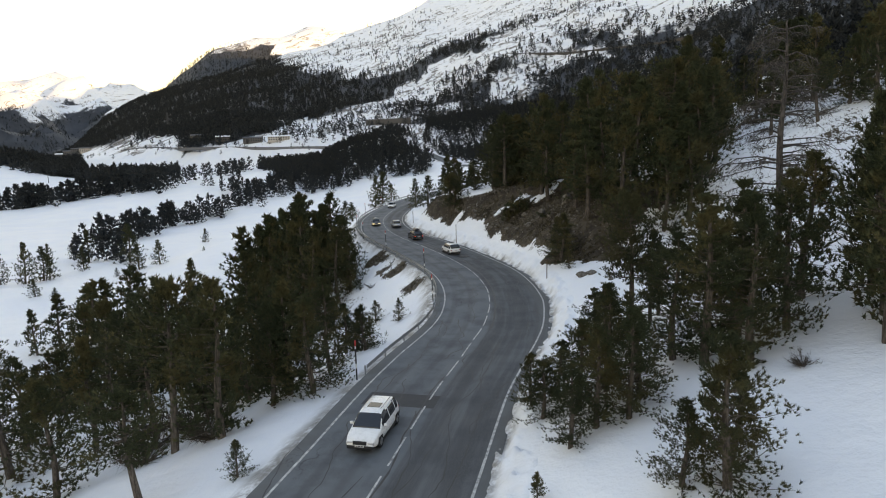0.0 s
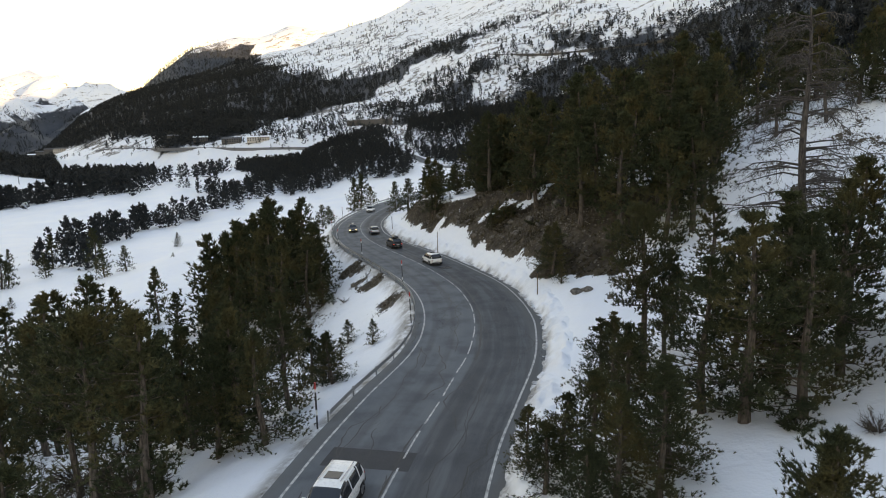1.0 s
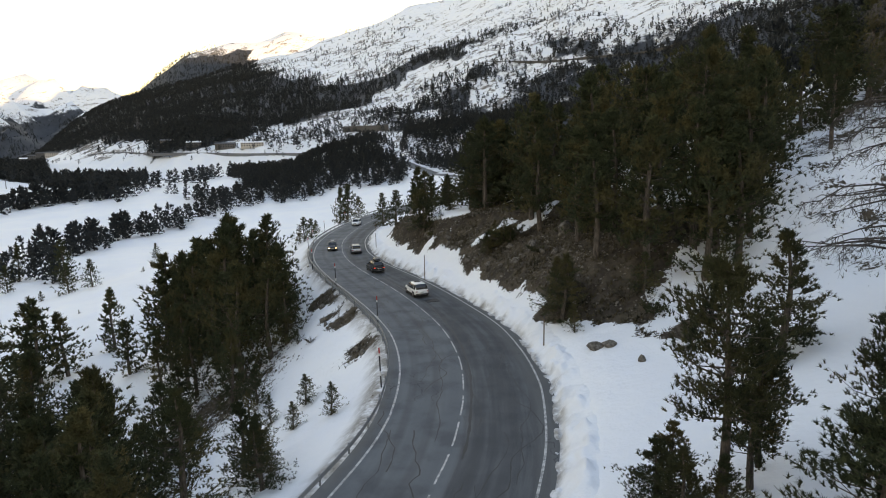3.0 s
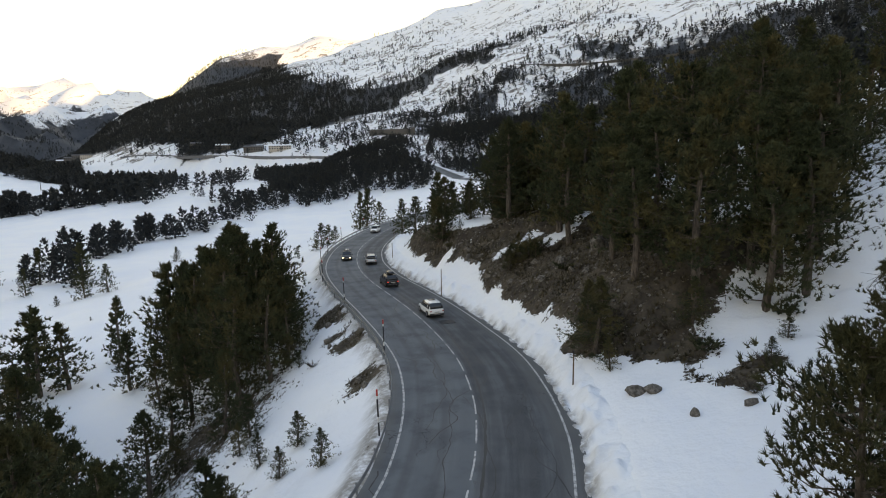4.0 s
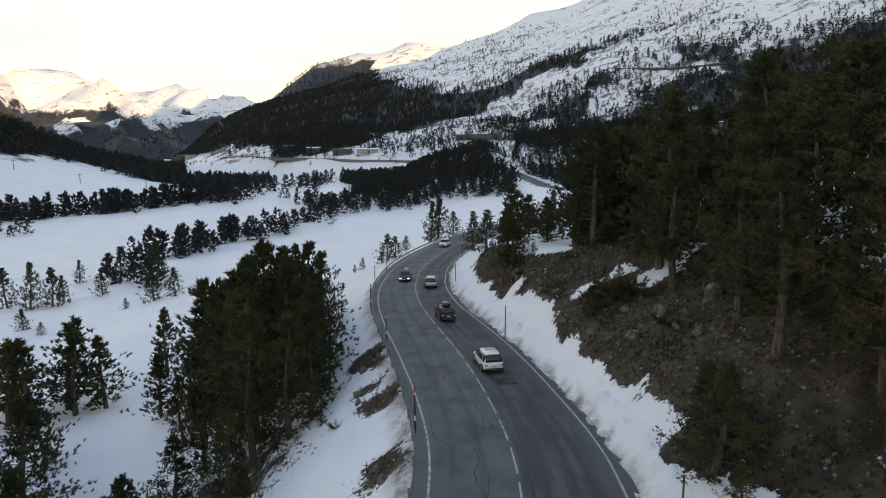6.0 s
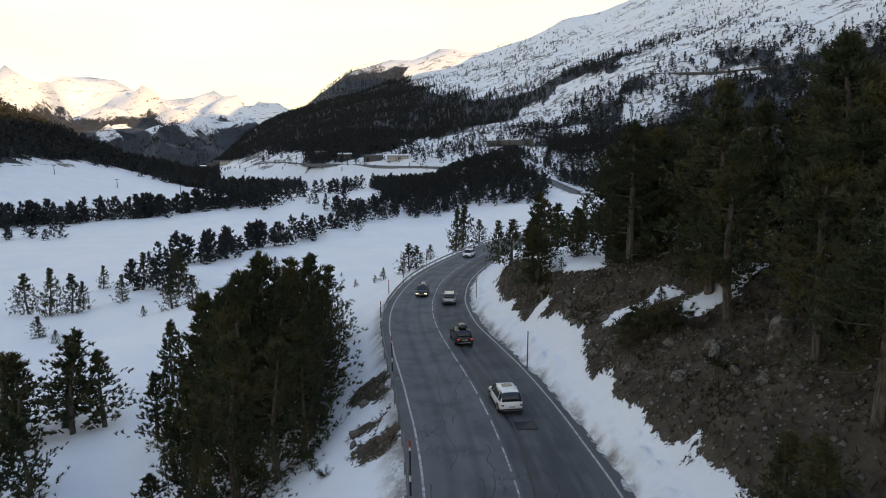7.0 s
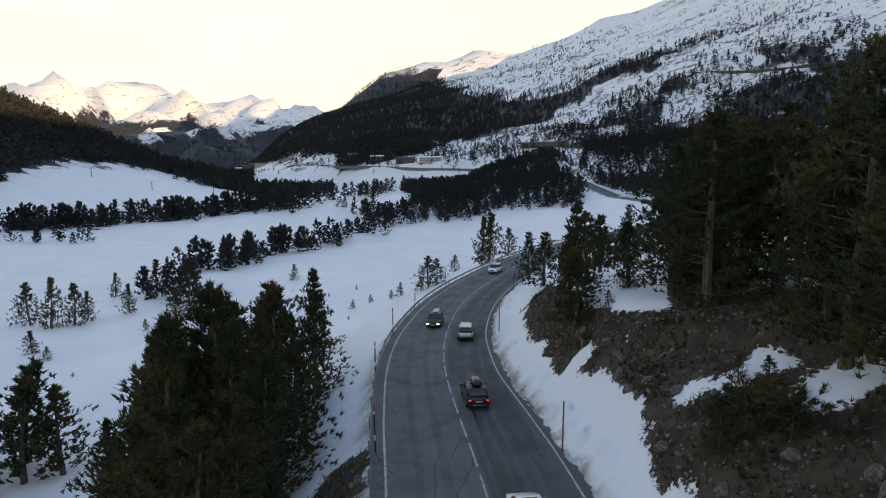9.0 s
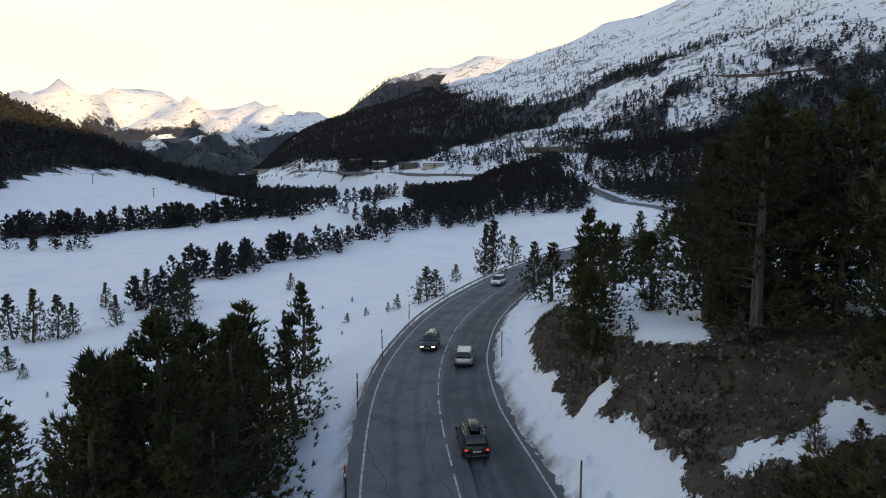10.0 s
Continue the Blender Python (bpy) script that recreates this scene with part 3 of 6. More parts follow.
quads = np.stack([idx[:-1, :-1], idx[:-1, 1:], idx[1:, 1:], idx[1:, :-1]], -1).reshape(-1, 4)
gm = bpy.data.meshes.new("ground")
gm.vertices.add(nx * ny)
gm.vertices.foreach_set("co", np.stack([fx, fy, fz], 1).astype(np.float32).ravel())
gm.loops.add(quads.size)
gm.loops.foreach_set("vertex_index", quads.astype(np.int32).ravel())
gm.polygons.add(len(quads))
gm.polygons.foreach_set("loop_start", np.arange(0, quads.size, 4, dtype=np.int32))
gm.update(calc_edges=True)
gm.shade_smooth()
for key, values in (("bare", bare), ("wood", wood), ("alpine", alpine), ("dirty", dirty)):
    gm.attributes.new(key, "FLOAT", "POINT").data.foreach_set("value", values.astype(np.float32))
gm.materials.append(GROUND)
ground = tagged(new("ground", gm), "snow-covered alpine valley ground with bare earth banks and mountains", "ground", kind="structure")


# ---- the road ----
def ribbon(name, stations, lo, hi, z, material, columns=1):
    """A strip along the road between two offsets, given as functions of the station index."""
    verts, faces, uvs = [], [], []
    for i in stations:
        a, b = lo(i), hi(i)
        for c in range(columns + 1):
            u = a + (b - a) * c / columns
            p = ROAD[i] + ROAD_RIGHT[i] * u
            verts.append((p[0], p[1], z + float(rise(ROAD[i, 1])) + 0.05 * (1 - (u / 6) ** 2)))
            uvs.append((u, float(i)))
    w = columns + 1
    for k in range(len(stations) - 1):
        for c in range(columns):
            faces.append((k * w + c, k * w + c + 1, (k + 1) * w + c + 1, (k + 1) * w + c))
    me = mesh_from(name, verts, faces, material)
    layer = me.uv_layers.new(name="UVMap")
    for loop in me.loops:
        layer.data[loop.index].uv = uvs[loop.vertex_index]
    return me


def station_of(y):
    return int(np.argmin(np.abs(ROAD[:, 1] - y)))


# ---- ploughed snow along the right-hand edge ----
def snow_bank():
    st = np.arange(station_of(9), station_of(214), 0.24)
    off = np.r_[-0.35, np.linspace(-0.12, 0.9, 8), np.linspace(1.05, 2.9, 11)]
    k = np.arange(len(ROAD))
    V, D = np.meshgrid(st, off, indexing="ij")
    yv = np.interp(V, k, ROAD[:, 1])
    wob = 0.16 * fbm(V, V * 0 + 3.0, 3.0, 3, 91)
    U = D + half_right(yv) + 0.38 + wob * smooth(2.6, 0.4, D)
    X = np.interp(V, k, ROAD[:, 0]) + np.interp(V, k, ROAD_RIGHT[:, 0]) * U
    Y = np.interp(V, k, ROAD[:, 1]) + np.interp(V, k, ROAD_RIGHT[:, 1]) * U
    clods = np.maximum(fbm(X, Y, 0.55, 2, 93), -0.1) + 0.8 * np.maximum(fbm(X, Y, 1.3, 2, 95), 0)
    Z = np.maximum(height(X, Y), -0.05) + smooth(-0.1, 0.35, D) * (0.05 + 0.36 * clods * smooth(-0.1, 0.8, D)) * (1 - smooth(1.7, 2.8, D))
    Z = np.where(D < -0.1, -0.12, Z) - 0.07 * smooth(2.2, 2.9, D)
    n, m = V.shape
    idx = np.arange(n * m).reshape(n, m)
    q = np.stack([idx[:-1, :-1], idx[1:, :-1], idx[1:, 1:], idx[:-1, 1:]], -1).reshape(-1, 4)[:, ::-1]
    me = mesh_from("snow_bank", np.stack([X, Y, Z], -1).reshape(-1, 3), q, GROUND, True)
    x, y = X.ravel(), Y.ravel()
    sr, vr = road_coords(x, y)
    dr = sr - half_right(vr) - 0.55
    me.attributes.new("bare", "FLOAT", "POINT").data.foreach_set("value", bare_share(x, y, sr, vr, dr).astype(np.float32))
    grey = smooth(1.05, 0.15, D + 0.3 * fbm(X, Y, 1.1, 2, 97)) * 0.95 + 0.28 * np.clip(fbm(X, Y, 1.8, 3, 99), 0, 1) * smooth(2.2, 0.8, D)
    me.attributes.new("dirty", "FLOAT", "POINT").data.foreach_set("value", np.clip(grey, 0, 1).ravel().astype(np.float32))
    tagged(new("snow_bank", me), "lumpy ploughed snow bank with grey dirt beside the asphalt", "snow bank", kind="structure")


snow_bank()
everywhere = list(range(0, len(ROAD)))
road = tagged(new("road", ribbon("road", everywhere, lambda i: -float(half_left(ROAD[i, 1])) - 0.95, lambda i: float(half_right(ROAD[i, 1])) + 0.8, 0.0, ASPHALT, 8)),
              "cracked grey two-lane asphalt mountain road winding downhill", "road", kind="structure")
marked = list(range(station_of(-30), station_of(420)))
part("edge_line", ribbon("edge_line", marked, lambda i: -float(half_left(ROAD[i, 1])) - 0.075, lambda i: -float(half_left(ROAD[i, 1])) + 0.075, 0.006, PAINT_LINE), None, road, "worn white solid edge line")
part("edge_line", ribbon("edge_line", marked, lambda i: float(half_right(ROAD[i, 1])) - 0.08, lambda i: float(half_right(ROAD[i, 1])) + 0.07, 0.006, PAINT_LINE), None, road, "worn white solid edge line")


def strip(name, pts, width, z, material):
    """A thin flat strip along points of the road's own offset and station."""
    verts, faces = [], []
    pts = np.array(pts, float)
    i = np.clip(pts[:, 1], 0, len(ROAD) - 1)
    k = np.arange(len(ROAD))
    cx, cy = np.interp(i, k, ROAD[:, 0]), np.interp(i, k, ROAD[:, 1])
    rx, ry = np.interp(i, k, ROAD_RIGHT[:, 0]), np.interp(i, k, ROAD_RIGHT[:, 1])
    p = np.stack([cx + rx * pts[:, 0], cy + ry * pts[:, 0]], 1)
    t = np.gradient(p, axis=0)
    t /= np.linalg.norm(t, axis=1)[:, None]
    for j in range(len(p)):
        zz = z + 0.05 * (1 - (pts[j, 0] / 6) ** 2)
        w = width[j] / 2 if not isinstance(width, float) else width / 2
        verts += [(p[j, 0] - t[j, 1] * w, p[j, 1] + t[j, 0] * w, zz), (p[j, 0] + t[j, 1] * w, p[j, 1] - t[j, 0] * w, zz)]
    for j in range(len(p) - 1):
        faces.append((2 * j, 2 * j + 1, 2 * j + 3, 2 * j + 2))
    return mesh_from(name, verts, faces, material)


at = station_of(-20)
while at < station_of(230):
    part("centre_dash", strip("centre_dash", [(float(dash_offset(np.interp(at + q, np.arange(len(ROAD)), ROAD[:, 1]))), at + q) for q in np.linspace(0, 3.3, 6)], 0.115, 0.007, PAINT_LINE), None, road)
    at += 4.3
rng = random.Random(4)


def crack(u, start, length, wander, width, step=0.5):
    pts, ws, du = [], [], 0.0
    for q in np.arange(0, length, step):
        du = du * 0.7 + rng.gauss(0, wander)
        u += du * step
        pts.append((u, start + q))
        ws.append(width * rng.uniform(0.5, 1.35))
    part("crack_seal", strip("crack_seal", pts, ws, 0.0055, TAR), None, road)


crack(0.82, station_of(42), 62, 0.03, 0.17)
crack(0.5, station_of(8), 24, 0.05, 0.10)
for u, y, n in ((-2.2, 20, 14), (-1.4, 34, 12), (-3.0, 40, 9), (-2.4, 52, 13), (-1.6, 62, 16), (-3.1, 66, 7), (2.2, 30, 10), (3.0, 38, 14), (2.6, 52, 12),
                (3.9, 58, 11), (1.7, 68, 9), (3.3, 76, 15), (-2.6, 80, 18), (-3.6, 92, 12), (2.4, 96, 10), (-2.0, 104, 14), (1.5, 112, 10), (-3.2, 120, 16), (-1.2, 22, 8), (3.6, 22, 9)):
    crack(u, station_of(y), n, 0.28, 0.075)
for u, y, n in ((-3.4, -2, 22), (-2.6, 6, 18), (-0.9, 2, 16), (1.2, 4, 22), (2.0, 8, 18), (2.9, 2, 20), (3.7, 10, 20), (1.6, 24, 16), (2.7, 28, 18), (-3.6, 26, 20), (-1.0, 44, 18), (-2.9, 54, 20), (1.3, 46, 14), (4.0, 40, 18), (4.4, 66, 22), (-3.5, 74, 20), (-1.1, 90, 20)):
    crack(u, station_of(y), n, 0.16, 0.06)
part("asphalt_patch", ribbon("asphalt_patch", list(range(station_of(25.4), station_of(28.6))), lambda i: -4.3, lambda i: 0.6, 0.004, NEW_ASPHALT, 6), None, road, "dark repaired strip across the lane")


# ---- trees ----
def tube_tris(path, radii, sides=5):
    path = np.array(path, float)
    rings = []
    for i, p in enumerate(path):
        t = path[min(i + 1, len(path) - 1)] - path[max(i - 1, 0)]
        t /= np.linalg.norm(t) + 1e-9
        a = np.cross(t, (0.31, 0.95, 0.1) if abs(t[2]) > 0.5 else (0, 0, 1))
        a /= np.linalg.norm(a) + 1e-9
        b = np.cross(t, a)
        ang = np.arange(sides) / sides * 2 * np.pi
        rings.append(p + radii[i] * (np.cos(ang)[:, None] * a + np.sin(ang)[:, None] * b))
    out = []
    for r0, r1 in zip(rings, rings[1:]):
        for k in range(sides):
            m = (k + 1) % sides
            out += [(r0[k], r0[m], r1[m]), (r0[k], r1[m], r1[k])]
    return out


def blades(points, dirs, count, length, width, spread, rg):
    """Needle brushes: thin triangles fanned round each direction."""
    n = len(points) * count
    p = np.repeat(points, count, 0)
    d = np.repeat(dirs, count, 0) + rg.normal(0, spread, (n, 3))
    d /= np.linalg.norm(d, axis=1)[:, None]
    side = np.cross(d, rg.normal(0, 1, (n, 3)))
    side /= np.linalg.norm(side, axis=1)[:, None] + 1e-9
    ln = length * rg.uniform(0.6, 1.25, (n, 1))
    w = width * rg.uniform(0.6, 1.3, (n, 1)) * 0.5
    base = p - d * ln * 0.25
    return np.stack([base - side * w, base + side * w, p + d * ln], 1)


def pine_shape(seed, h, r, clear, shape, whorls, per, tufts, count, length, width, limbs=True, every=2):
    """Trunk triangles and crown triangles of a mountain pine. shape: 0 conical, 1 rounded and broad."""
    rg = np.random.default_rng(seed)
    lean = rg.normal(0, 0.02, 2)
    axis = lambda z: np.array([lean[0] * z + 0.12 * np.sin(z * 0.6 + seed), lean[1] * z + 0.12 * np.cos(z * 0.5 + seed * 2), z])
    zs = np.linspace(-0.6, h * 0.97, 9)
    rad = 0.022 * h * (1 - zs / (h * 1.02)) ** 0.8 + 0.015
    trunk = tube_tris([axis(z) for z in zs], rad, 7)
    pts, dirs = [], []
    lop = rg.uniform(0, 6.28)
    for i in range(whorls):
        f = (i + rg.uniform(-0.4, 0.4)) / whorls
        z = h * (clear + (1 - clear) * np.clip(f, 0, 0.985))
        g = np.clip(f, 0, 1)
        cone = (1 - g) ** 0.9 * (0.8 + 0.2 * min(1, g * 8))
        dome = math.sin(math.pi * min(1, 0.16 + 0.84 * g)) ** 0.7
        reach = r * ((1 - shape) * cone + shape * dome) * rg.uniform(0.72, 1.15)
        for k in range(per):
            a = rg.uniform(0, 6.28)
            ln = max(0.25, reach * (rg.uniform(0.45, 1.0) if rg.uniform() < 0.8 else rg.uniform(1.0, 1.35)) * (1 + 0.2 * math.cos(a - lop)))
            up = rg.uniform(-0.05, 0.3) + 0.55 * g
            o = np.array([math.cos(a), math.sin(a), 0])
            start = axis(z)
            mid = start + o * ln * 0.55 + np.array([0, 0, ln * up * 0.35 - 0.05 * ln])
            tip = start + o * ln + np.array([0, 0, ln * (up * 0.8 + 0.1)])
            if limbs and (k + i) % every == 0:
                trunk += tube_tris([start, mid, tip], [0.007 * h * (1 - 0.6 * g) * 0.6 + 0.012, 0.02, 0.008], 3)
            q = rg.uniform(0.12, 1.0, tufts) ** 0.5
            for t in q:
                pt = (1 - t) ** 2 * start + 2 * t * (1 - t) * mid + t * t * tip
                pts.append(pt + rg.normal(0, 0.10 + 0.05 * ln, 3))
                dirs.append(o * 0.5 + np.array([0, 0, 0.75 + 0.4 * g]) + rg.normal(0, 0.3, 3))
    top = axis(h)
    for _ in range(max(3, tufts)):
        pts.append(top - np.array([0, 0, rg.uniform(0, 0.06 * h)]) + rg.normal(0, 0.05, 3))
        dirs.append(np.array([0, 0, 1.0]) + rg.normal(0, 0.3, 3))
    return np.array(trunk), blades(np.array(pts), np.array(dirs), count, length, width, 0.52, rg)


PINE_LABEL = "dark green mountain pine standing in snow"


def pine_kit(seed, level, shape, clear, slim):
    """Meshes of a pine of height 1 scale unit = 10 m, for close by (2), near (0) or middle distance (1)."""
    if level == 2:
        tr, cr = pine_shape(seed, 10, 2.5 * slim, clear, shape, 20, 5, 23, 16, 0.21, 0.042, every=1)
    elif level == 0:
        tr, cr = pine_shape(seed, 10, 2.5 * slim, clear, shape, 22, 6, 10, 13, 0.27, 0.070)
    else:
        tr, cr = pine_shape(seed, 10, 2.5 * slim, clear, shape, 15, 6, 7, 7, 0.42, 0.15, limbs=False)
    return soup("pine_trunk", tr, BARK), soup("pine_crown", cr, NEEDLES)


KITS = {}
SPECS = [(0.0, 0.02, 1.4), (0.12, 0.03, 1.4), (0.25, 0.07, 1.2), (0.25, 0.22, 0.98), (0.0, 0.01, 1.35), (0.85, 0.42, 1.15)]
for level in (0, 1, 2):
    for j, (shape, clear, slim) in enumerate(SPECS):
        KITS[level, j] = pine_kit(11 + 7 * j + 100 * (level == 1), level, shape, clear, slim)
tree_rng = random.Random(8)
TREES = []


def pine(x, y, h, kind=None, level=None, label=PINE_LABEL, group="mountain pines", wide=1.0):
    """One pine of height h at its place on the ground."""
    kind = tree_rng.randrange(6) if kind is None else kind
    if level is None:
        near = min(math.hypot(x - px, y - py) for px, py in ((3, 0), (3, 20), (2, 38), (-2, 58)))
        level = 1 if near > 62 or h < 1.6 else 2 if near < 17 and h > 3 else 0
    trunk, crown = KITS[level, kind]
    k = h / 10
    wide *= 1.22 if h < 8 else 1.0
    name = "pine_sapling" if h < 3.2 else "pine_tree"
    if h < 3.2:
        label, group = "young green pine sapling poking out of the snow", "pine saplings"
    m = Matrix.LocRotScale((x, y, z_at(x, y) - 0.05), Euler((tree_rng.uniform(-0.03, 0.03), tree_rng.uniform(-0.03, 0.03), tree_rng.uniform(0, 6.28))),
                           (k * wide * tree_rng.uniform(1.0, 1.28), k * wide * tree_rng.uniform(1.0, 1.28), k))
    ob = thing(name, m, label, "tree", group)
    part("trunk", trunk, None, ob)
    part("crown", crown, None, ob)
    TREES.append((x, y, h))
    return ob


def grow(rows, **more):
    for x, y, h in rows:
        pine(x, y, h, **more)


def scatter(n, xs, ys, keep, heights, gap, seed, **more):
    """Up to n pines at random places of a box where keep(x, y) holds, at least gap apart."""
    rg = random.Random(seed)
    made = tries = 0
    while made < n and tries < n * 40:
        tries += 1
        x, y = rg.uniform(*xs), rg.uniform(*ys)
        if not keep(x, y) or any((x - a) ** 2 + (y - b) ** 2 < gap * gap for a, b, _ in TREES):
            continue
        pine(x, y, rg.uniform(*heights), **more)
        made += 1


# trees above the road, beside the first bend
grow([(5.6, 17.5, 4.2), (7.0, 18.8, 5.2), (8.6, 18.9, 5.6), (6.4, 21.6, 5.0), (8.0, 23.0, 6.2), (9.3, 21.0, 5.0)], kind=2)
grow([(9.5, 12.1, 3.6), (10.8, 11.4, 6.2), (11.6, 13.0, 4.2)], kind=0)
pine(3.9, 13.6, 1.3)
grow([(3.7, 24.4, 3.4), (4.4, 21.8, 3.6), (5.3, 23.6, 3.8)], kind=1, wide=1.1)
pine(10.9, 33.2, 10.0, kind=5, wide=0.8)
grow([(13.5, 23.8, 9.5), (15.7, 23.3, 9.0), (12.1, 25.7, 7.6), (18.6, 26.6, 9.4)], kind=2)
pine(12.5, 34.7, 6.9, kind=3, wide=0.7)
pine(15.5, 31.5, 7.5, kind=3, wide=0.8)
pine(13.4, 36.2, 5.2, kind=3, wide=0.9)
grow([(19.4, 48.0, 7.6), (7.5, 63.9, 6.2), (7.3, 65.9, 5.1)], kind=0)
grow([(8.2, 61.2, 2.4), (14.3, 63.0, 3.6), (19.6, 60.0, 1.9), (17.5, 57.0, 1.7), (0.1, 86.2, 2.8), (3.0, 85.1, 2.1), (-6.8, 110.6, 2.9), (-7.9, 105.9, 1.4), (1.0, 90.2, 1.6), (2.3, 89.0, 1.8)], kind=4)
grow([(11.1, 69.2, 11.0), (13.2, 72.5, 12.5), (15.0, 65.5, 13.6), (21.3, 66.5, 12.5), (17.6, 72.3, 14.0), (13.2, 83.8, 15.8), (10.0, 76.0, 12.0), (6.5, 84.0, 11.5), (5.6, 93.4, 10.0)], kind=3)
grow([(-11.6, 108.4, 6.4), (-21.4, 139.7, 7.8), (-10.8, 107.2, 7.0), (-7.0, 111.6, 5.8), (-11.2, 115.0, 7.0), (-26.8, 152.0, 8.0), (-15.7, 194.3, 9.0)], kind=1)
grow([(-3.0, 107.0, 12.0), (-0.8, 105.6, 13.0), (1.8, 105.0, 12.7), (4.3, 104.8, 13.0), (7.5, 101.0, 13.5)], kind=2)
grow([(-1.8, 109.5, 12.5), (0.6, 108.4, 13.0), (3.0, 108.0, 12.0), (9.0, 96.0, 13.0), (6.0, 98.5, 11.5)], kind=1, wide=0.85)
# the grove below the road
grow([(-13.2, 37.0, 8.0), (-16.5, 35.0, 9.5), (-15.0, 32.5, 9.0), (-19.0, 39.0, 10.5), (-23.0, 44.0, 11.0), (-24.5, 36.5, 11.5)], kind=2)
grow([(-12.4, 30.3, 7.4), (-15.7, 31.0, 8.1), (-17.4, 26.3, 11.0), (-21.8, 27.3, 12.5), (-62.4, 68.4, 15.0), (-90.4, 89.8, 9.0), (-41.2, 34.9, 8.7), (-49.3, 38.2, 9.4), (-18.4, 18.3, 6.6), (-29.2, 24.5, 9.0),
      (-38.6, 62.2, 13.0), (-33.1, 57.2, 12.0), (-20.5, 36.1, 9.5), (-39.3, 43.9, 12.5), (-27.0, 40.0, 10.0), (-33.0, 33.0, 10.0), (-26.5, 32.0, 10.5), (-47.0, 46.0, 11.0), (-54.0, 52.0, 11.5), (-58.4, 70.6, 13.0)])
grow([(-12.1, 18.1, 2.2), (-10.6, 52.8, 2.6), (-15.1, 59.9, 2.8), (-14.6, 55.2, 2.4), (-18.9, 60.7, 2.8), (-21.9, 77.1, 1.6), (-23.1, 65.5, 3.1)], kind=4)
grow([(-27.8, 71.8, 9.0), (-38.7, 94.7, 14.3), (-47.2, 89.4, 9.0), (-53.2, 105.3, 13.9), (-56.4, 111.8, 12.9), (-31, 87, 15.0)], kind=0, wide=0.8)
grow([(-29.3, 77.7, 14.7), (-35.2, 90.1, 18.2), (-41.2, 102.1, 14.5), (-42.9, 106.5, 15.2), (-26, 78.5, 11.8), (-51.5, 101, 17.1)], kind=1)
grow([(-36.9, 80.3, 9.5), (-42.9, 92.6, 16.1), (-49.7, 96.6, 13.0), (-50.2, 113.5, 13.8), (-37.5, 88, 17.1), (-45.5, 101.5, 15.2)], kind=2)
grow([(-41, 86, 11.5), (-48.9, 106.1, 16.4), (-34, 94.5, 12.2)], kind=3)
grow([(-33.2, 83.6, 18.7), (-46.3, 97.6, 16.1), (-44.5, 93.5, 16.5)], kind=4, wide=0.8)
grow([(-25.6, 83.2, 11.0), (-27.8, 87.0, 10.9), (-24.4, 79.8, 9.0), (-30.5, 91.5, 14.4)], kind=2)
grow([(-36.0, 104.6, 11.0), (-34.8, 99.5, 10.5)], kind=0)
grow([(-11.3, 41.2, 4.4), (-12.0, 42.8, 3.4), (-14.6, 46.1, 5.3), (-13.0, 44.6, 4.2), (-23.1, 67.5, 4.4), (-32.8, 70.3, 4.2), (-36.7, 76.0, 7.2), (-57.2, 97.5, 9.0), (-73.2, 116.5, 12.4), (-59.0, 137.7, 15.0)], kind=0)
grow([(-80.0, 103.0, 13.5), (-77.0, 94.2, 13.0), (-86.0, 99.5, 11.5), (-82.2, 95.0, 13.0), (-74.5, 99.0, 12.5), (-88.0, 93.0, 11.0), (-64.0, 85.3, 9.5), (-71.8, 102.0, 11.0)], kind=2, wide=1.15)
# lone trees and clumps on the snowfield
grow([(-164.8, 158.8, 11.6), (-153.9, 157.4, 13.3), (-151.4, 162.1, 11.2), (-155.0, 168.5, 8.0), (-135.5, 140.2, 5.4), (-127.2, 138.0, 3.2), (-167.4, 202.8, 12.8), (-141.6, 191.6, 14.5), (-122.0, 167.8, 8.9), (-113.6, 166.7, 8.0)], kind=1)
grow([(-179.3, 209.3, 6.2), (-148.7, 176.4, 8.5), (-181.7, 198.7, 8.3), (-138.2, 238.5, 6.1), (-50.4, 163.8, 6.4), (-48.2, 163.3, 5.2), (-58.8, 199.5, 4.5), (-47.1, 187.3, 11.2), (-42.8, 179.4, 10.9), (-44.5, 199.9, 7.0)], kind=1)
grow([(-51.7, 163.0, 2.9), (-61.2, 168.8, 2.0), (-58.7, 168.0, 3.1), (-69.0, 165.8, 2.1), (-66.9, 169.8, 1.8), (-122.9, 165.3, 1.4), (-125.0, 161.1, 2.9)], kind=4)


def off_road(x, y):
    """Offset past the right-hand edge of the road, and the station there."""
    s, v = road_coords(np.array([x]), np.array([y]))
    return float(s[0] - half_right(v)[0] - 0.55), float(v[0])


def upper_wood(x, y):
    d, v = off_road(x, y)
    if y > 100 and x < -2.0 - 0.024 * (y - 62):
        return False
    if y > 58 and y < 104 and x > 23 + 0.36 * (y - 64):
        return False
    if v < 34:
        return d > 18 + 2 * math.sin(x) and x < 34 and math.hypot(x - 13, y - 16) > 9
    if v < 58:
        return False
    if v < 66:
        return d > 13 + 2 * math.sin(y * 0.7)
    return 10.5 < d if v < 118 else d > 8


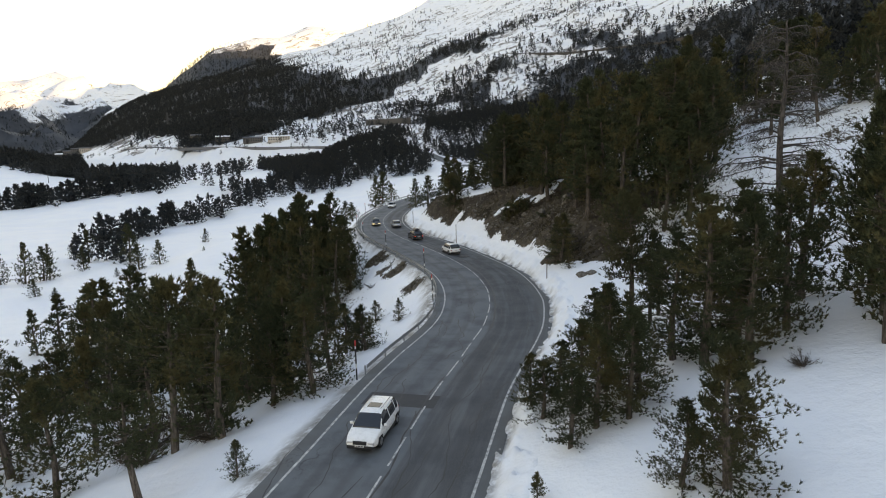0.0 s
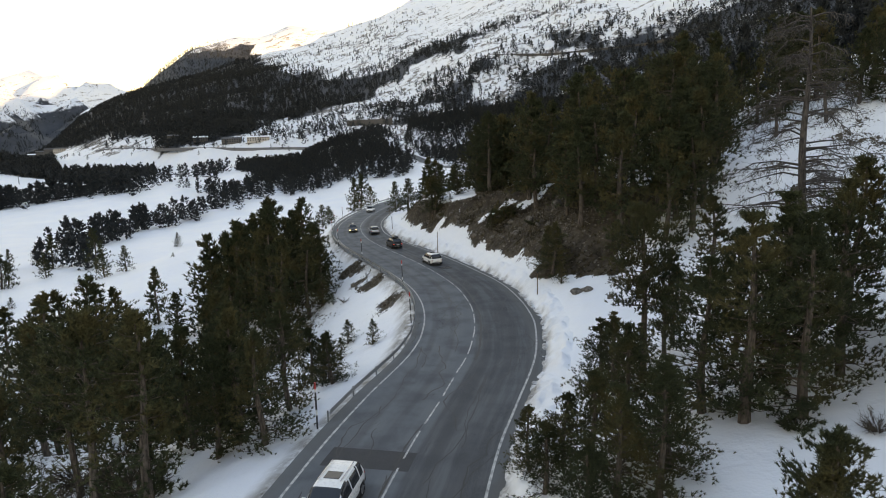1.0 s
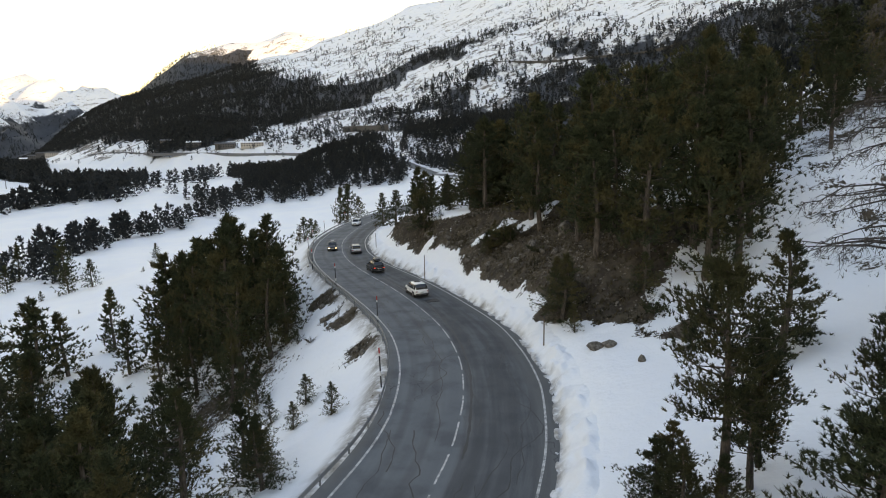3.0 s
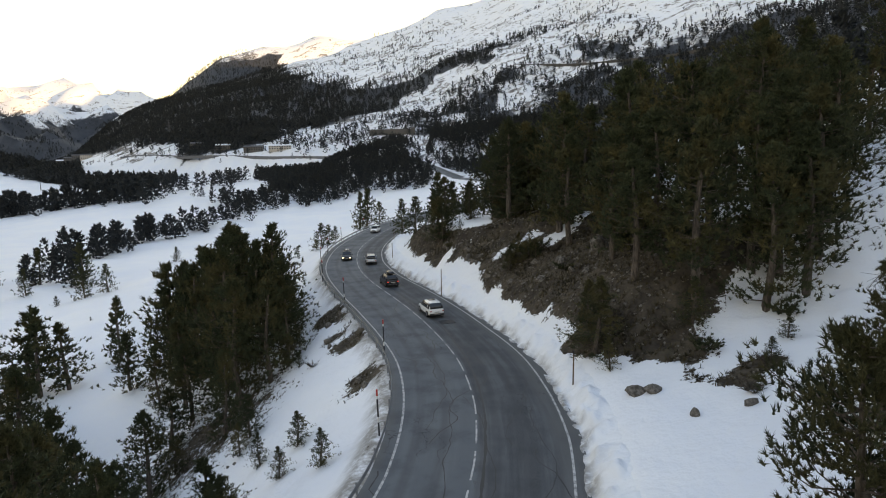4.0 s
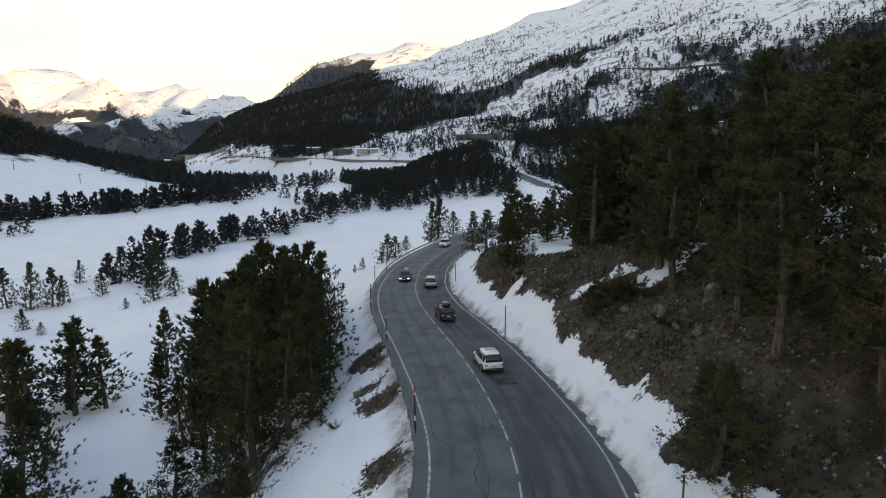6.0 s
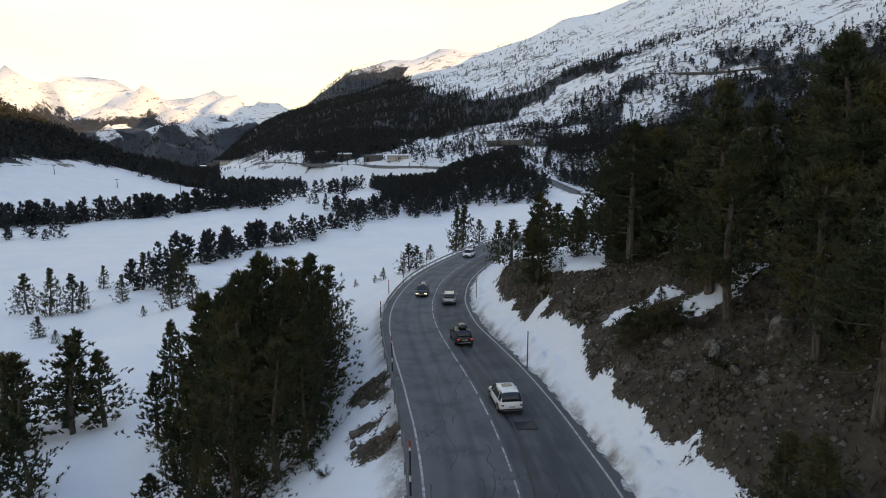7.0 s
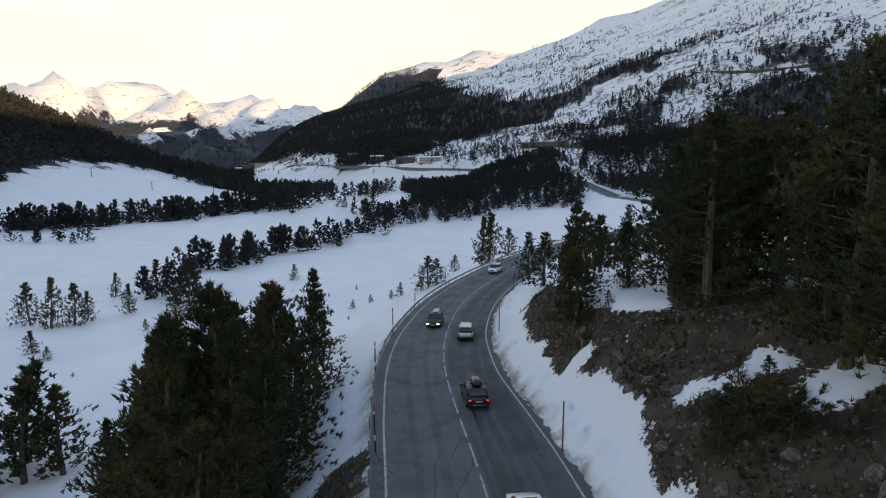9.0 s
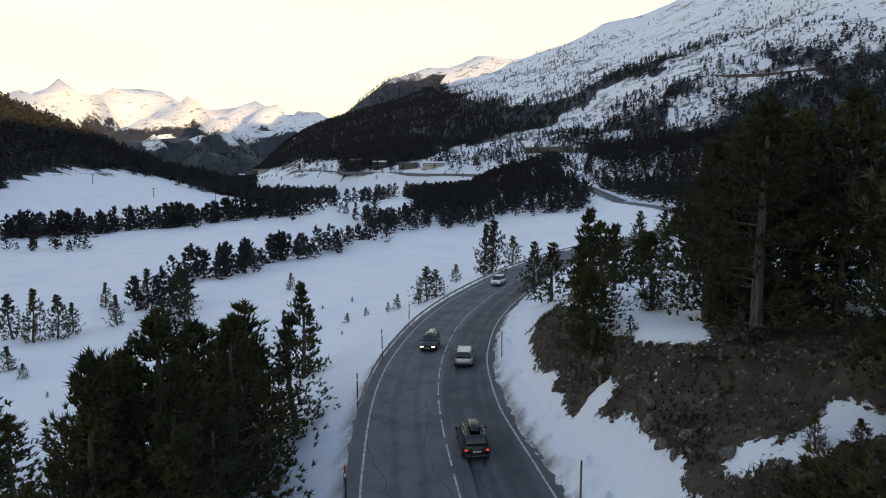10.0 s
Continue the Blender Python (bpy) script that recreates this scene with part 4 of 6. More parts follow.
grow([(17.0, 29.0, 8.5), (21.5, 31.5, 9.5), (16.2, 27.0, 9.5)], kind=2)
grow([(22.5, 64.5, 12.0), (24.5, 67.5, 13.0), (26.5, 71.0, 13.0), (19.5, 67.0, 13.0), (28.0, 75.0, 13.0), (23.0, 71.0, 12.5)], kind=3, label="tall dark pine on the wooded slope above the road")
grow([(27.0, 33.5, 11.0), (31.0, 36.0, 12.0), (24.5, 29.0, 9.5), (29.0, 29.5, 10.5)], kind=3, label="tall dark pine on the wooded slope above the road")
grow([(8.2, 32.6, 4.4), (9.3, 34.3, 4.0), (8.8, 30.9, 4.6), (10.4, 31.4, 3.6)], kind=2)
grow([(-36.0, 57.5, 10.0), (-41.0, 60.0, 11.5), (-46.0, 64.0, 12.5), (-52.0, 66.0, 13.0), (-44.0, 55.0, 12.0), (-31.0, 53.5, 9.0), (-50.5, 58.5, 12.0), (-57.0, 77.0, 13.0), (-29.5, 58.0, 9.0), (-33.0, 66.5, 9.5)], label="dark pine in the grove below the road", wide=1.1)
scatter(16, (-120, -48), (95, 210), lambda x, y: off_road(x, y)[0] < -28, (0.8, 1.7), 4.0, 33, kind=4)
scatter(15, (12, 62), (20, 66), upper_wood, (8, 14), 3.0, 5, label="tall dark pine on the wooded slope above the road")
scatter(19, (-2, 48), (62, 100), upper_wood, (11, 16), 3.6, 6, label="tall dark pine on the wooded slope above the road")
scatter(20, (28, 62), (76, 108), lambda x, y: x > 25 + 0.36 * (y - 64), (9, 13), 2.8, 26, label="tall dark pine on the wooded slope above the road")
scatter(25, (-10, 40), (98, 130), upper_wood, (6, 11), 3.0, 16, label="tall dark pine on the wooded slope above the road")
grow([(-12.5, 228, 8.5), (-9.0, 234, 9.5), (-6.0, 226, 8.0), (-3.5, 238, 9.0), (-10.5, 246, 8.5), (-7.0, 252, 9.5), (-2.0, 248, 8.0), (-11.5, 260, 8.0), (-5.5, 264, 9.0), (-0.5, 270, 9.5)], kind=2, label="dark pine on the slope above the road")
grow([(-14.5, 128.0, 10.5), (-12.4, 131.0, 8.5), (-16.5, 134.5, 8.0), (-10.0, 137.0, 7.0)], kind=3, wide=1.1)
grow([(-8.4, 155.5, 6.0), (-13.0, 163.0, 5.0), (-17.5, 171.0, 6.0), (-12.0, 178.0, 5.5)], kind=3)
scatter(34, (-26, 50), (128, 215), upper_wood, (6, 12), 3.2, 7, label="dark pine on the slope above the road")
scatter(10, (-62, -36), (28, 60), lambda x, y: True, (8, 13), 3.4, 12, label="dark pine in the grove below the road")


# ---- woods too dense or too far to count ----
def wood_templates(count, whorls, per, tufts, blades_each, length, width):
    out = []
    for j in range(count):
        shape, clear, slim = SPECS[(0, 1, 2, 3)[j % 4]]
        tr, cr = pine_shape(300 + j, 10, 2.6 * slim, clear, shape, whorls, per, tufts, blades_each, length, width, limbs=False)
        out.append((cr, tr[:14]))
    return out


def plant_wood(name, places, templates, label, seed, wide=1.05):
    """All pines of a wood in one mesh. places: rows of x, y, z, height."""
    rg = np.random.default_rng(seed)
    chunks = []
    for x, y, z, h in places:
        crown, _ = templates[rg.integers(len(templates))]
        a, k, w = rg.uniform(0, 6.28), h / 10, wide * rg.uniform(0.82, 1.2)
        c, s = math.cos(a) * k * w, math.sin(a) * k * w
        m = np.array([[c, -s, 0], [s, c, 0], [0, 0, k]])
        chunks.append(crown @ m.T + np.array([x, y, z - 0.2]))
    ob = new(name, soup(name, np.concatenate(chunks), NEEDLES_HAZY))
    return tagged(ob, label, "wood", kind="stuff")


def sample(n, xs, ys, density, heights, seed):
    """Random places of a box, kept with the given chance, on the ground."""
    rg = np.random.default_rng(seed)
    x, y = rg.uniform(*xs, n), rg.uniform(*ys, n)
    z = height(x, y)
    keep = rg.uniform(0, 1, n) < density(x, y, z)
    x, y, z = x[keep], y[keep], z[keep]
    return np.stack([x, y, z, rg.uniform(*heights, len(x))], 1)


def along(points, n, spread, heights, seed):
    """Places strung along a line of the valley floor."""
    rg = np.random.default_rng(seed)
    p = np.array(points, float)
    t = rg.uniform(0, len(p) - 1, n)
    i = np.minimum(t.astype(int), len(p) - 2)
    q = p[i] + (p[i + 1] - p[i]) * (t - i)[:, None] + rg.normal(0, spread, (n, 2))
    return np.stack([q[:, 0], q[:, 1], height(q[:, 0], q[:, 1]), rg.uniform(*heights, n)], 1)


MID_PINES = wood_templates(7, 10, 4, 3, 3, 0.95, 0.52)
FAR_PINES = wood_templates(5, 5, 3, 1, 2, 2.3, 1.5)


def slope_wood(x, y, z):
    s, v = road_coords(x, y)
    d = s - half_right(v)
    left = x > -3.5 - 0.024 * (y - 62) + 14 * smooth(200, 380, y)
    return (d > 9) * left * (0.62 + 0.6 * fbm(x, y, 40, 2, 79)) * (np.hypot(x - 20, y - 60) > 50) * (1 - smooth(30, 38, y) * smooth(100, 88, y) * smooth(72, 60, x))


plant_wood("hillside_wood", np.concatenate([sample(2000, (-8, 380), (20, 760), slope_wood, (8, 14), 61), sample(750, (46, 190), (10, 260), slope_wood, (9, 14), 66)]), MID_PINES, "dense dark pine wood on the snowy hillside above the road", 61)


def spur_wood(x, y, z):
    s, v = road_coords(x, y)
    az, d = np.degrees(np.arctan2(x - HUB[0], y - HUB[1])), np.hypot(x - HUB[0], y - HUB[1])
    n = fbm(x, y, 45, 2, 77)
    below = smooth(398, 425, d + 14 * n + 1.5 * np.maximum(az + 14, 0)) * smooth(-27.5, -25.5, az + 1.2 * n) * (s < -11)
    above = (s > 11) * (d > 330)
    return np.maximum(below * smooth(-9.0, -11.0, az), above) * (d < 720) * (az < 6) * np.clip(0.85 + 0.5 * n, 0, 1) * (np.abs(s) > 11)


plant_wood("roadside_wood", sample(7500, (-330, 70), (360, 790), spur_wood, (7, 13), 62), MID_PINES, "dark pine wood on the spur between road and snowfield", 62)
bands = [along([(-197, 243), (-196, 264), (-207, 307), (-196, 322), (-198, 353), (-189, 389), (-202, 461), (-198, 512)], 120, 8, (5, 15), 1),
         along([(-501, 340), (-478, 369), (-448, 394), (-407, 413), (-389, 455), (-362, 480), (-306, 467)], 260, 12, (6, 20), 2),
         along([(-560, 300), (-520, 335)], 48, 16, (8, 20), 7), along([(-392, 298), (-365, 312), (-358, 330)], 14, 6, (5, 11), 3),
         along([(-289, 467), (-311, 543), (-305, 593), (-304, 639)], 40, 18, (7, 16), 4), along([(-170, 205), (-150, 192)], 8, 6, (9, 14), 8),
         along([(-250, 470), (-222, 455), (-204, 440)], 26, 9, (7, 13), 5), along([(-380, 640), (-330, 700), (-300, 760)], 12, 14, (5, 10), 9), along([(-520, 830), (-430, 800), (-360, 780)], 70, 34, (1.0, 2.6), 11)]
plant_wood("valley_tree_belt", np.concatenate(bands), MID_PINES, "belts of dark pines crossing the snowy valley floor", 63, 1.2)


def mountain_wood(x, y, z):
    return wood_share(x, y, z) ** 1.3


def sparse_wood(x, y, z):
    az, d = np.degrees(np.arctan2(x - HUB[0], y - HUB[1])), np.hypot(x - HUB[0], y - HUB[1])
    n = fbm(x, y, 130, 3, 83)
    return (d > 620) * (d < 2000) * (az > -46) * (az < 30) * smooth(560, 150, z) * smooth(15, 30, z) * np.clip(0.22 + 0.75 * n, 0.03, 1)


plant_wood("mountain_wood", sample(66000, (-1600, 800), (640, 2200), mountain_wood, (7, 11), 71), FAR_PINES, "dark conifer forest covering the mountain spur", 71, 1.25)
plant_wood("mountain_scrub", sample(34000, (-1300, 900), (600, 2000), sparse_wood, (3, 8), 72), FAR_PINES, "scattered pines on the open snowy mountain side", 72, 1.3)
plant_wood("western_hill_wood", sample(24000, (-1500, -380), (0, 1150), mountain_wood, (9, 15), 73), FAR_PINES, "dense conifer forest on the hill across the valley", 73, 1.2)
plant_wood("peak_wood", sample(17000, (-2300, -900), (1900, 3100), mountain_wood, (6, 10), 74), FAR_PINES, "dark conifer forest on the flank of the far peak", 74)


# ---- along the road ----
def bm_box(bm, sx, sy, sz, at=(0, 0, 0), bevel=0.0, taper=1.0):
    """A box of full sizes with its centre at a place; taper narrows its top."""
    g = bmesh.ops.create_cube(bm, size=1)
    for v in g["verts"]:
        k = taper if v.co.z > 0 else 1
        v.co = Vector((v.co.x * sx * k + at[0], v.co.y * sy * k + at[1], v.co.z * sz + at[2]))
    if bevel:
        edges = list({e for v in g["verts"] for e in v.link_edges})
        bmesh.ops.bevel(bm, geom=edges, offset=bevel, segments=2, affect="EDGES", profile=0.6)
    return bm


def bm_tube(bm, radius, z0, z1, sides=10, at=(0, 0), tip=None):
    g = bmesh.ops.create_cone(bm, cap_ends=True, segments=sides, radius1=radius, radius2=radius if tip is None else tip, depth=z1 - z0)
    bmesh.ops.translate(bm, verts=g["verts"], vec=(at[0], at[1], (z0 + z1) / 2))
    return bm


def road_point(y, offset):
    i = station_of(y)
    p = ROAD[i] + ROAD_RIGHT[i] * offset
    return float(p[0]), float(p[1]), math.degrees(math.atan2(-ROAD_DIR[i, 0], ROAD_DIR[i, 1]))


def guardrail():
    rail = thing("guardrail", pose(0, 0, 0), "low galvanised steel guardrail with snow behind it", "guardrail", kind="structure")
    post = bpy.data.meshes.new("post")
    bm = bmesh.new()
    bm_box(bm, 0.11, 0.07, 1.3, (-0.10, 0, 0.02), 0.012)
    bm.to_mesh(post)
    bm.free()
    post.materials.append(STEEL)
    profile = [(0.0, 0.42), (0.035, 0.45), (0.045, 0.49), (0.0, 0.535), (-0.02, 0.565), (0.0, 0.595), (0.045, 0.64), (0.035, 0.68), (0.0, 0.71)]
    i, end = station_of(30.5), station_of(236)
    while i < end:
        j = min(i + 4, end)
        verts, faces = [], []
        for k in range(i, j + 1):
            for back in (0, 1):
                for dx, z in profile:
                    p = ROAD[k] + ROAD_RIGHT[k] * (-float(half_left(ROAD[k, 1])) - 0.88 + dx - 0.012 * back)
                    verts.append((p[0], p[1], z))
        n = len(profile)
        for k in range(j - i):
            for back in (0, 1):
                for q in range(n - 1):
                    a = (2 * k + back) * n + q
                    f = (a, a + 1, a + 2 * n + 1, a + 2 * n)
                    faces.append(f if back else f[::-1])
        part("rail_beam", mesh_from("rail_beam", verts, faces, STEEL, True), None, rail)
        ob = part("post", post, None, rail)
        p = ROAD[i] + ROAD_RIGHT[i] * (-float(half_left(ROAD[i, 1])) - 0.91)
        ob.matrix_basis = pose(float(p[0]), float(p[1]), 0, 0, 0, math.degrees(math.atan2(-ROAD_DIR[i, 0], ROAD_DIR[i, 1])))
        i = j


guardrail()


def snow_pole(x, y, z, h, painted, lean=(0, 0)):
    """A tall pole that marks the road's edge in deep snow."""
    ob = thing("snow_pole", pose(x, y, z, lean[0], lean[1], 0),
               "black and white snow pole with a red tip beside the guardrail" if painted else "slim brown wooden snow pole in the roadside snowbank",
               "snow pole", "snow poles")
    if painted:
        for name, a, b, mat in (("shaft", -1.2, 0.9, BLACK_PAINT), ("band", 0.9, 1.25, WHITE_PAINT), ("shaft", 1.25, h - 0.62, BLACK_PAINT), ("band", h - 0.62, h - 0.42, WHITE_PAINT), ("tip", h - 0.42, h, RED_PAINT)):
            part(name, bm_tube(bmesh.new(), 0.055, a, b), mat, ob, "red reflective tip" if name == "tip" else "")
    else:
        part("shaft", bm_tube(bmesh.new(), 0.06, -1.2, h - 0.3, tip=0.05), WOOD_POST, ob)
        part("tip", bm_tube(bmesh.new(), 0.052, h - 0.3, h, tip=0.045), BLACK_PAINT, ob, "dark painted tip")
    return ob


for x, y, h in ((-8.9, 30.4, 3.0), (-6.8, 53.1, 3.05), (-10.4, 68.9, 3.3), (-20.2, 88.2, 3.3), (-28.0, 102.2, 3.2), (-32.9, 115.2, 3.2), (-36.2, 127.9, 3.1), (-39.6, 147, 3.1), (-40.5, 168, 3.1)):
    z = min(z_at(x, y), 0.1)
    snow_pole(x, y, z, h, True, (random.uniform(-1.5, 1.5), random.uniform(-2, 2)))
for x, y, top in ((5.65, 61.0, 3.33), (-8.9, 92.9, 3.46), (-21.2, 118.1, 3.42), (-26.2, 141.0, 3.2), (-27.5, 163, 3.2)):
    z = z_at(x, y)
    snow_pole(x, y, z, top - z, False, (random.uniform(-1, 1), random.uniform(-1, 1)))

# drain grate in the right-hand lane
grate_x, grate_y, grate_turn = road_point(79.2, 2.6)
grate = thing("drain_grate", pose(grate_x, grate_y, 0.05, 0, 0, grate_turn), "dark iron drain grate set in the asphalt", "drain")
IRON = plain("dark_cast_iron", (0.028, 0.028, 0.03), 0.6, 0.5)
bm = bmesh.new()
for sx, sy, at in ((1.5, 0.1, (0, 0.62, 0)), (1.5, 0.1, (0, -0.62, 0)), (0.1, 1.14, (0.7, 0, 0)), (0.1, 1.14, (-0.7, 0, 0))):
    bm_box(bm, sx, sy, 0.03, at)
part("frame", bm, IRON, grate)
part("pit", bm_box(bmesh.new(), 1.3, 1.14, 0.012), TAR, grate)
bar = bpy.data.meshes.new("bar")
bm = bm_box(bmesh.new(), 0.05, 1.14, 0.026, (0, 0, 0))
bm.to_mesh(bar)
bm.free()
bar.materials.append(IRON)
for k in range(9):
    part("bar", bar, None, grate).matrix_basis = pose(-0.56 + 0.14 * k, 0, 0.002)


# ---- cars ----
def car_paint(name, color, metal=0.3):
    k = Mat(name, 0.3, metal, color, 0.5)
    v = k.coords("Object")
    k.color(k.mix(k.span(k.noise(v, 2.5, 4), 0.4, 0.75, 0, 0.35), color, tuple(0.75 * c + 0.015 for c in color)))
    k.rough(k.span(k.noise(v, 9, 3), 0.3, 0.7, 0.2, 0.42))
    k.b.inputs["Coat Weight"].default_value = 0.35
    return k.m


CAR_BLACK = car_paint("black_car_paint", (0.012, 0.012, 0.015))
CAR_WHITE = car_paint("white_car_paint", (0.78, 0.78, 0.77), 0.0)
CAR_SILVER = car_paint("silver_car_paint", (0.42, 0.44, 0.46), 0.5)
CAR_GREY = car_paint("charcoal_car_paint", (0.03, 0.032, 0.036))
GLASS = plain("tinted_car_glass", (0.012, 0.014, 0.017), 0.08, 0.0, 0.05, spec=0.7)
RUBBER = plain("tyre_rubber", (0.02, 0.02, 0.021), 0.85)
ALLOY = plain("alloy_wheel", (0.35, 0.35, 0.36), 0.35, 0.9)
TRIM = plain("black_plastic_trim", (0.022, 0.022, 0.024), 0.6)
CHROME = plain("chrome_strip", (0.6, 0.6, 0.62), 0.18, 1.0)
PLATE = plain("white_number_plate", (0.7, 0.7, 0.68), 0.4)
BAR_INK = plain("dark_plate_bars", (0.04, 0.04, 0.05), 0.5)
CLEAR_LAMP = plain("clear_lamp_glass", (0.6, 0.6, 0.6), 0.12, 0.3)
RED_LAMP = plain("red_lamp_glass", (0.28, 0.01, 0.012), 0.2)


def glow_material(name, color, strength):
    k = Mat(name, 0.3, 0.0, color)
    k.b.inputs["Emission Color"].default_value, k.b.inputs["Emission Strength"].default_value = (*color, 1), strength
    return k.m


RED_GLOW = glow_material("lit_tail_lamp", (0.9, 0.06, 0.04), 0.7)
HEAD_GLOW = glow_material("lit_headlamp", (1.0, 0.82, 0.5), 3.0)


def loft(sections):
    """Joins closed rings of equal length into a skin with end caps."""
    bm = bmesh.new()
    rings = [[bm.verts.new(p) for p in ring] for ring in sections]
    n = len(rings[0])
    for a, b in zip(rings, rings[1:]):
        for k in range(n):
            bm.faces.new((a[k], a[(k + 1) % n], b[(k + 1) % n], b[k]))
    bm.faces.new(rings[0][::-1])
    bm.faces.new(rings[-1])
    bmesh.ops.recalc_face_normals(bm, faces=bm.faces)
    for f in bm.faces:
        f.smooth = True
    return bm


def car_skin(length, width, tall, bonnet, tail, belt):
    """The whole outer skin as rings from tail to nose, each running from sill over roof to sill."""
    h, w = length / 2, width / 2
    side = [(-h, 0.66), (-h + 0.03, 0.80 * belt), (-h + 0.08, belt), (-h + 0.10 + tail * 0.55, belt + (tall - belt) * 0.66), (-h + 0.12 + tail, tall * 0.965), (-h + tail + 0.65, tall * 0.995), (-0.1, tall),
            (h - bonnet - 0.95, tall * 0.985), (h - bonnet - 0.62, tall * 0.94), (h - bonnet + 0.08, belt * 1.0), (h - bonnet * 0.55, belt * 0.94), (h - 0.36, belt * 0.84), (h - 0.12, belt * 0.72), (h - 0.03, belt * 0.60), (h, belt * 0.50)]
    ys = np.unique(np.round(np.r_[np.linspace(-h, h, 44), [q[0] for q in side]], 3))
    tops = np.interp(ys, [q[0] for q in side], [q[1] for q in side])
    rings = []
    for y, top in zip(ys, tops):
        e = abs(y) / h
        k = w * (1 - 0.05 * e ** 2 - 0.16 * e ** 9)
        low = 0.22 + 0.14 * e ** 8
        cap = min(top, belt)
        half = [(k * 0.80, low), (k * 0.95, low + 0.06), (k, low + (cap - low) * 0.38), (k * 0.995, low + (cap - low) * 0.72), (k * 0.965, low + (cap - low) * 0.95)]
        for f, r in ((0.04, 1.0), (0.30, 1.0), (0.55, 1.0), (0.80, 0.985), (0.94, 0.93), (0.995, 0.78), (1.01, 0.40)):
            if top > belt:
                z = belt + (top - belt) * f
                x = k * (0.955 - 0.23 * (z - belt) / (tall - belt)) * r
            else:
                z = cap + 0.035 * f
                x = k * (0.95 - 0.62 * f) * (r if f < 0.9 else 1)
            half.append((x, z))
        rings.append([(x, float(y), z) for x, z in half] + [(-x, float(y), z) for x, z in half[::-1]])
    return rings


def skin_part(name, rings, pick, material, parent, label="", lift=0.0):
    """The faces of the skin that pick(centre, normal) chooses, as one part with thickness."""
    bm = bmesh.new()
    n = len(rings[0])
    vs = [[bm.verts.new(p) for p in ring] for ring in rings]
    for u, v in zip(vs, vs[1:]):
        for k in range(n):
            bm.faces.new((u[k], v[k], v[(k + 1) % n], u[(k + 1) % n]))
    bm.faces.new(vs[0])
    bm.faces.new(vs[-1][::-1])
    bmesh.ops.recalc_face_normals(bm, faces=bm.faces)
    bm.normal_update()
    gone = [f for f in bm.faces if not pick(f.calc_center_median(), f.normal)]
    away = {v: v.co + v.normal * lift for v in bm.verts}
    for v, co in away.items():
        v.co = co
    bmesh.ops.delete(bm, geom=gone, context="FACES")
    if lift:
        bmesh.ops.solidify(bm, geom=list(bm.faces), thickness=0.02)
    for f in bm.faces:
        f.smooth = True
    return part(name, bm, material, parent, label)


def wheel_meshes():
    tyre, rim = bmesh.new(), bmesh.new()
    ring = [(0.20, -0.10), (0.31, -0.115), (0.345, -0.08), (0.35, 0), (0.345, 0.08), (0.31, 0.115), (0.20, 0.10)]
    rows = []
    for k in range(20):
        a = k / 20 * 2 * math.pi
        rows.append([tyre.verts.new((x, r * math.cos(a), r * math.sin(a))) for r, x in ring])
    for k in range(20):
        for q in range(len(ring) - 1):
            tyre.faces.new((rows[k][q], rows[k][q + 1], rows[(k + 1) % 20][q + 1], rows[(k + 1) % 20][q]))
    bmesh.ops.recalc_face_normals(tyre, faces=tyre.faces)
    g = bmesh.ops.create_cone(rim, cap_ends=True, segments=20, radius1=0.20, radius2=0.20, depth=0.10)
    bmesh.ops.rotate(rim, verts=g["verts"], matrix=Matrix.Rotation(math.pi / 2, 3, "Y"))
    for k in range(5):
        g = bmesh.ops.create_cube(rim, size=1)
        for v in g["verts"]:
            v.co = Matrix.Rotation(k / 5 * 2 * math.pi, 3, "X") @ Vector((v.co.x * 0.15, v.co.y * 0.05, v.co.z * 0.2 + 0.12))
    out = []
    for name, b, mat in (("tyre", tyre, RUBBER), ("rim", rim, ALLOY)):
        me = bpy.data.meshes.new(name)
        b.to_mesh(me)
        b.free()
        me.materials.append(mat)
        out.append(me)
    return out


TYRE, RIM = wheel_meshes()


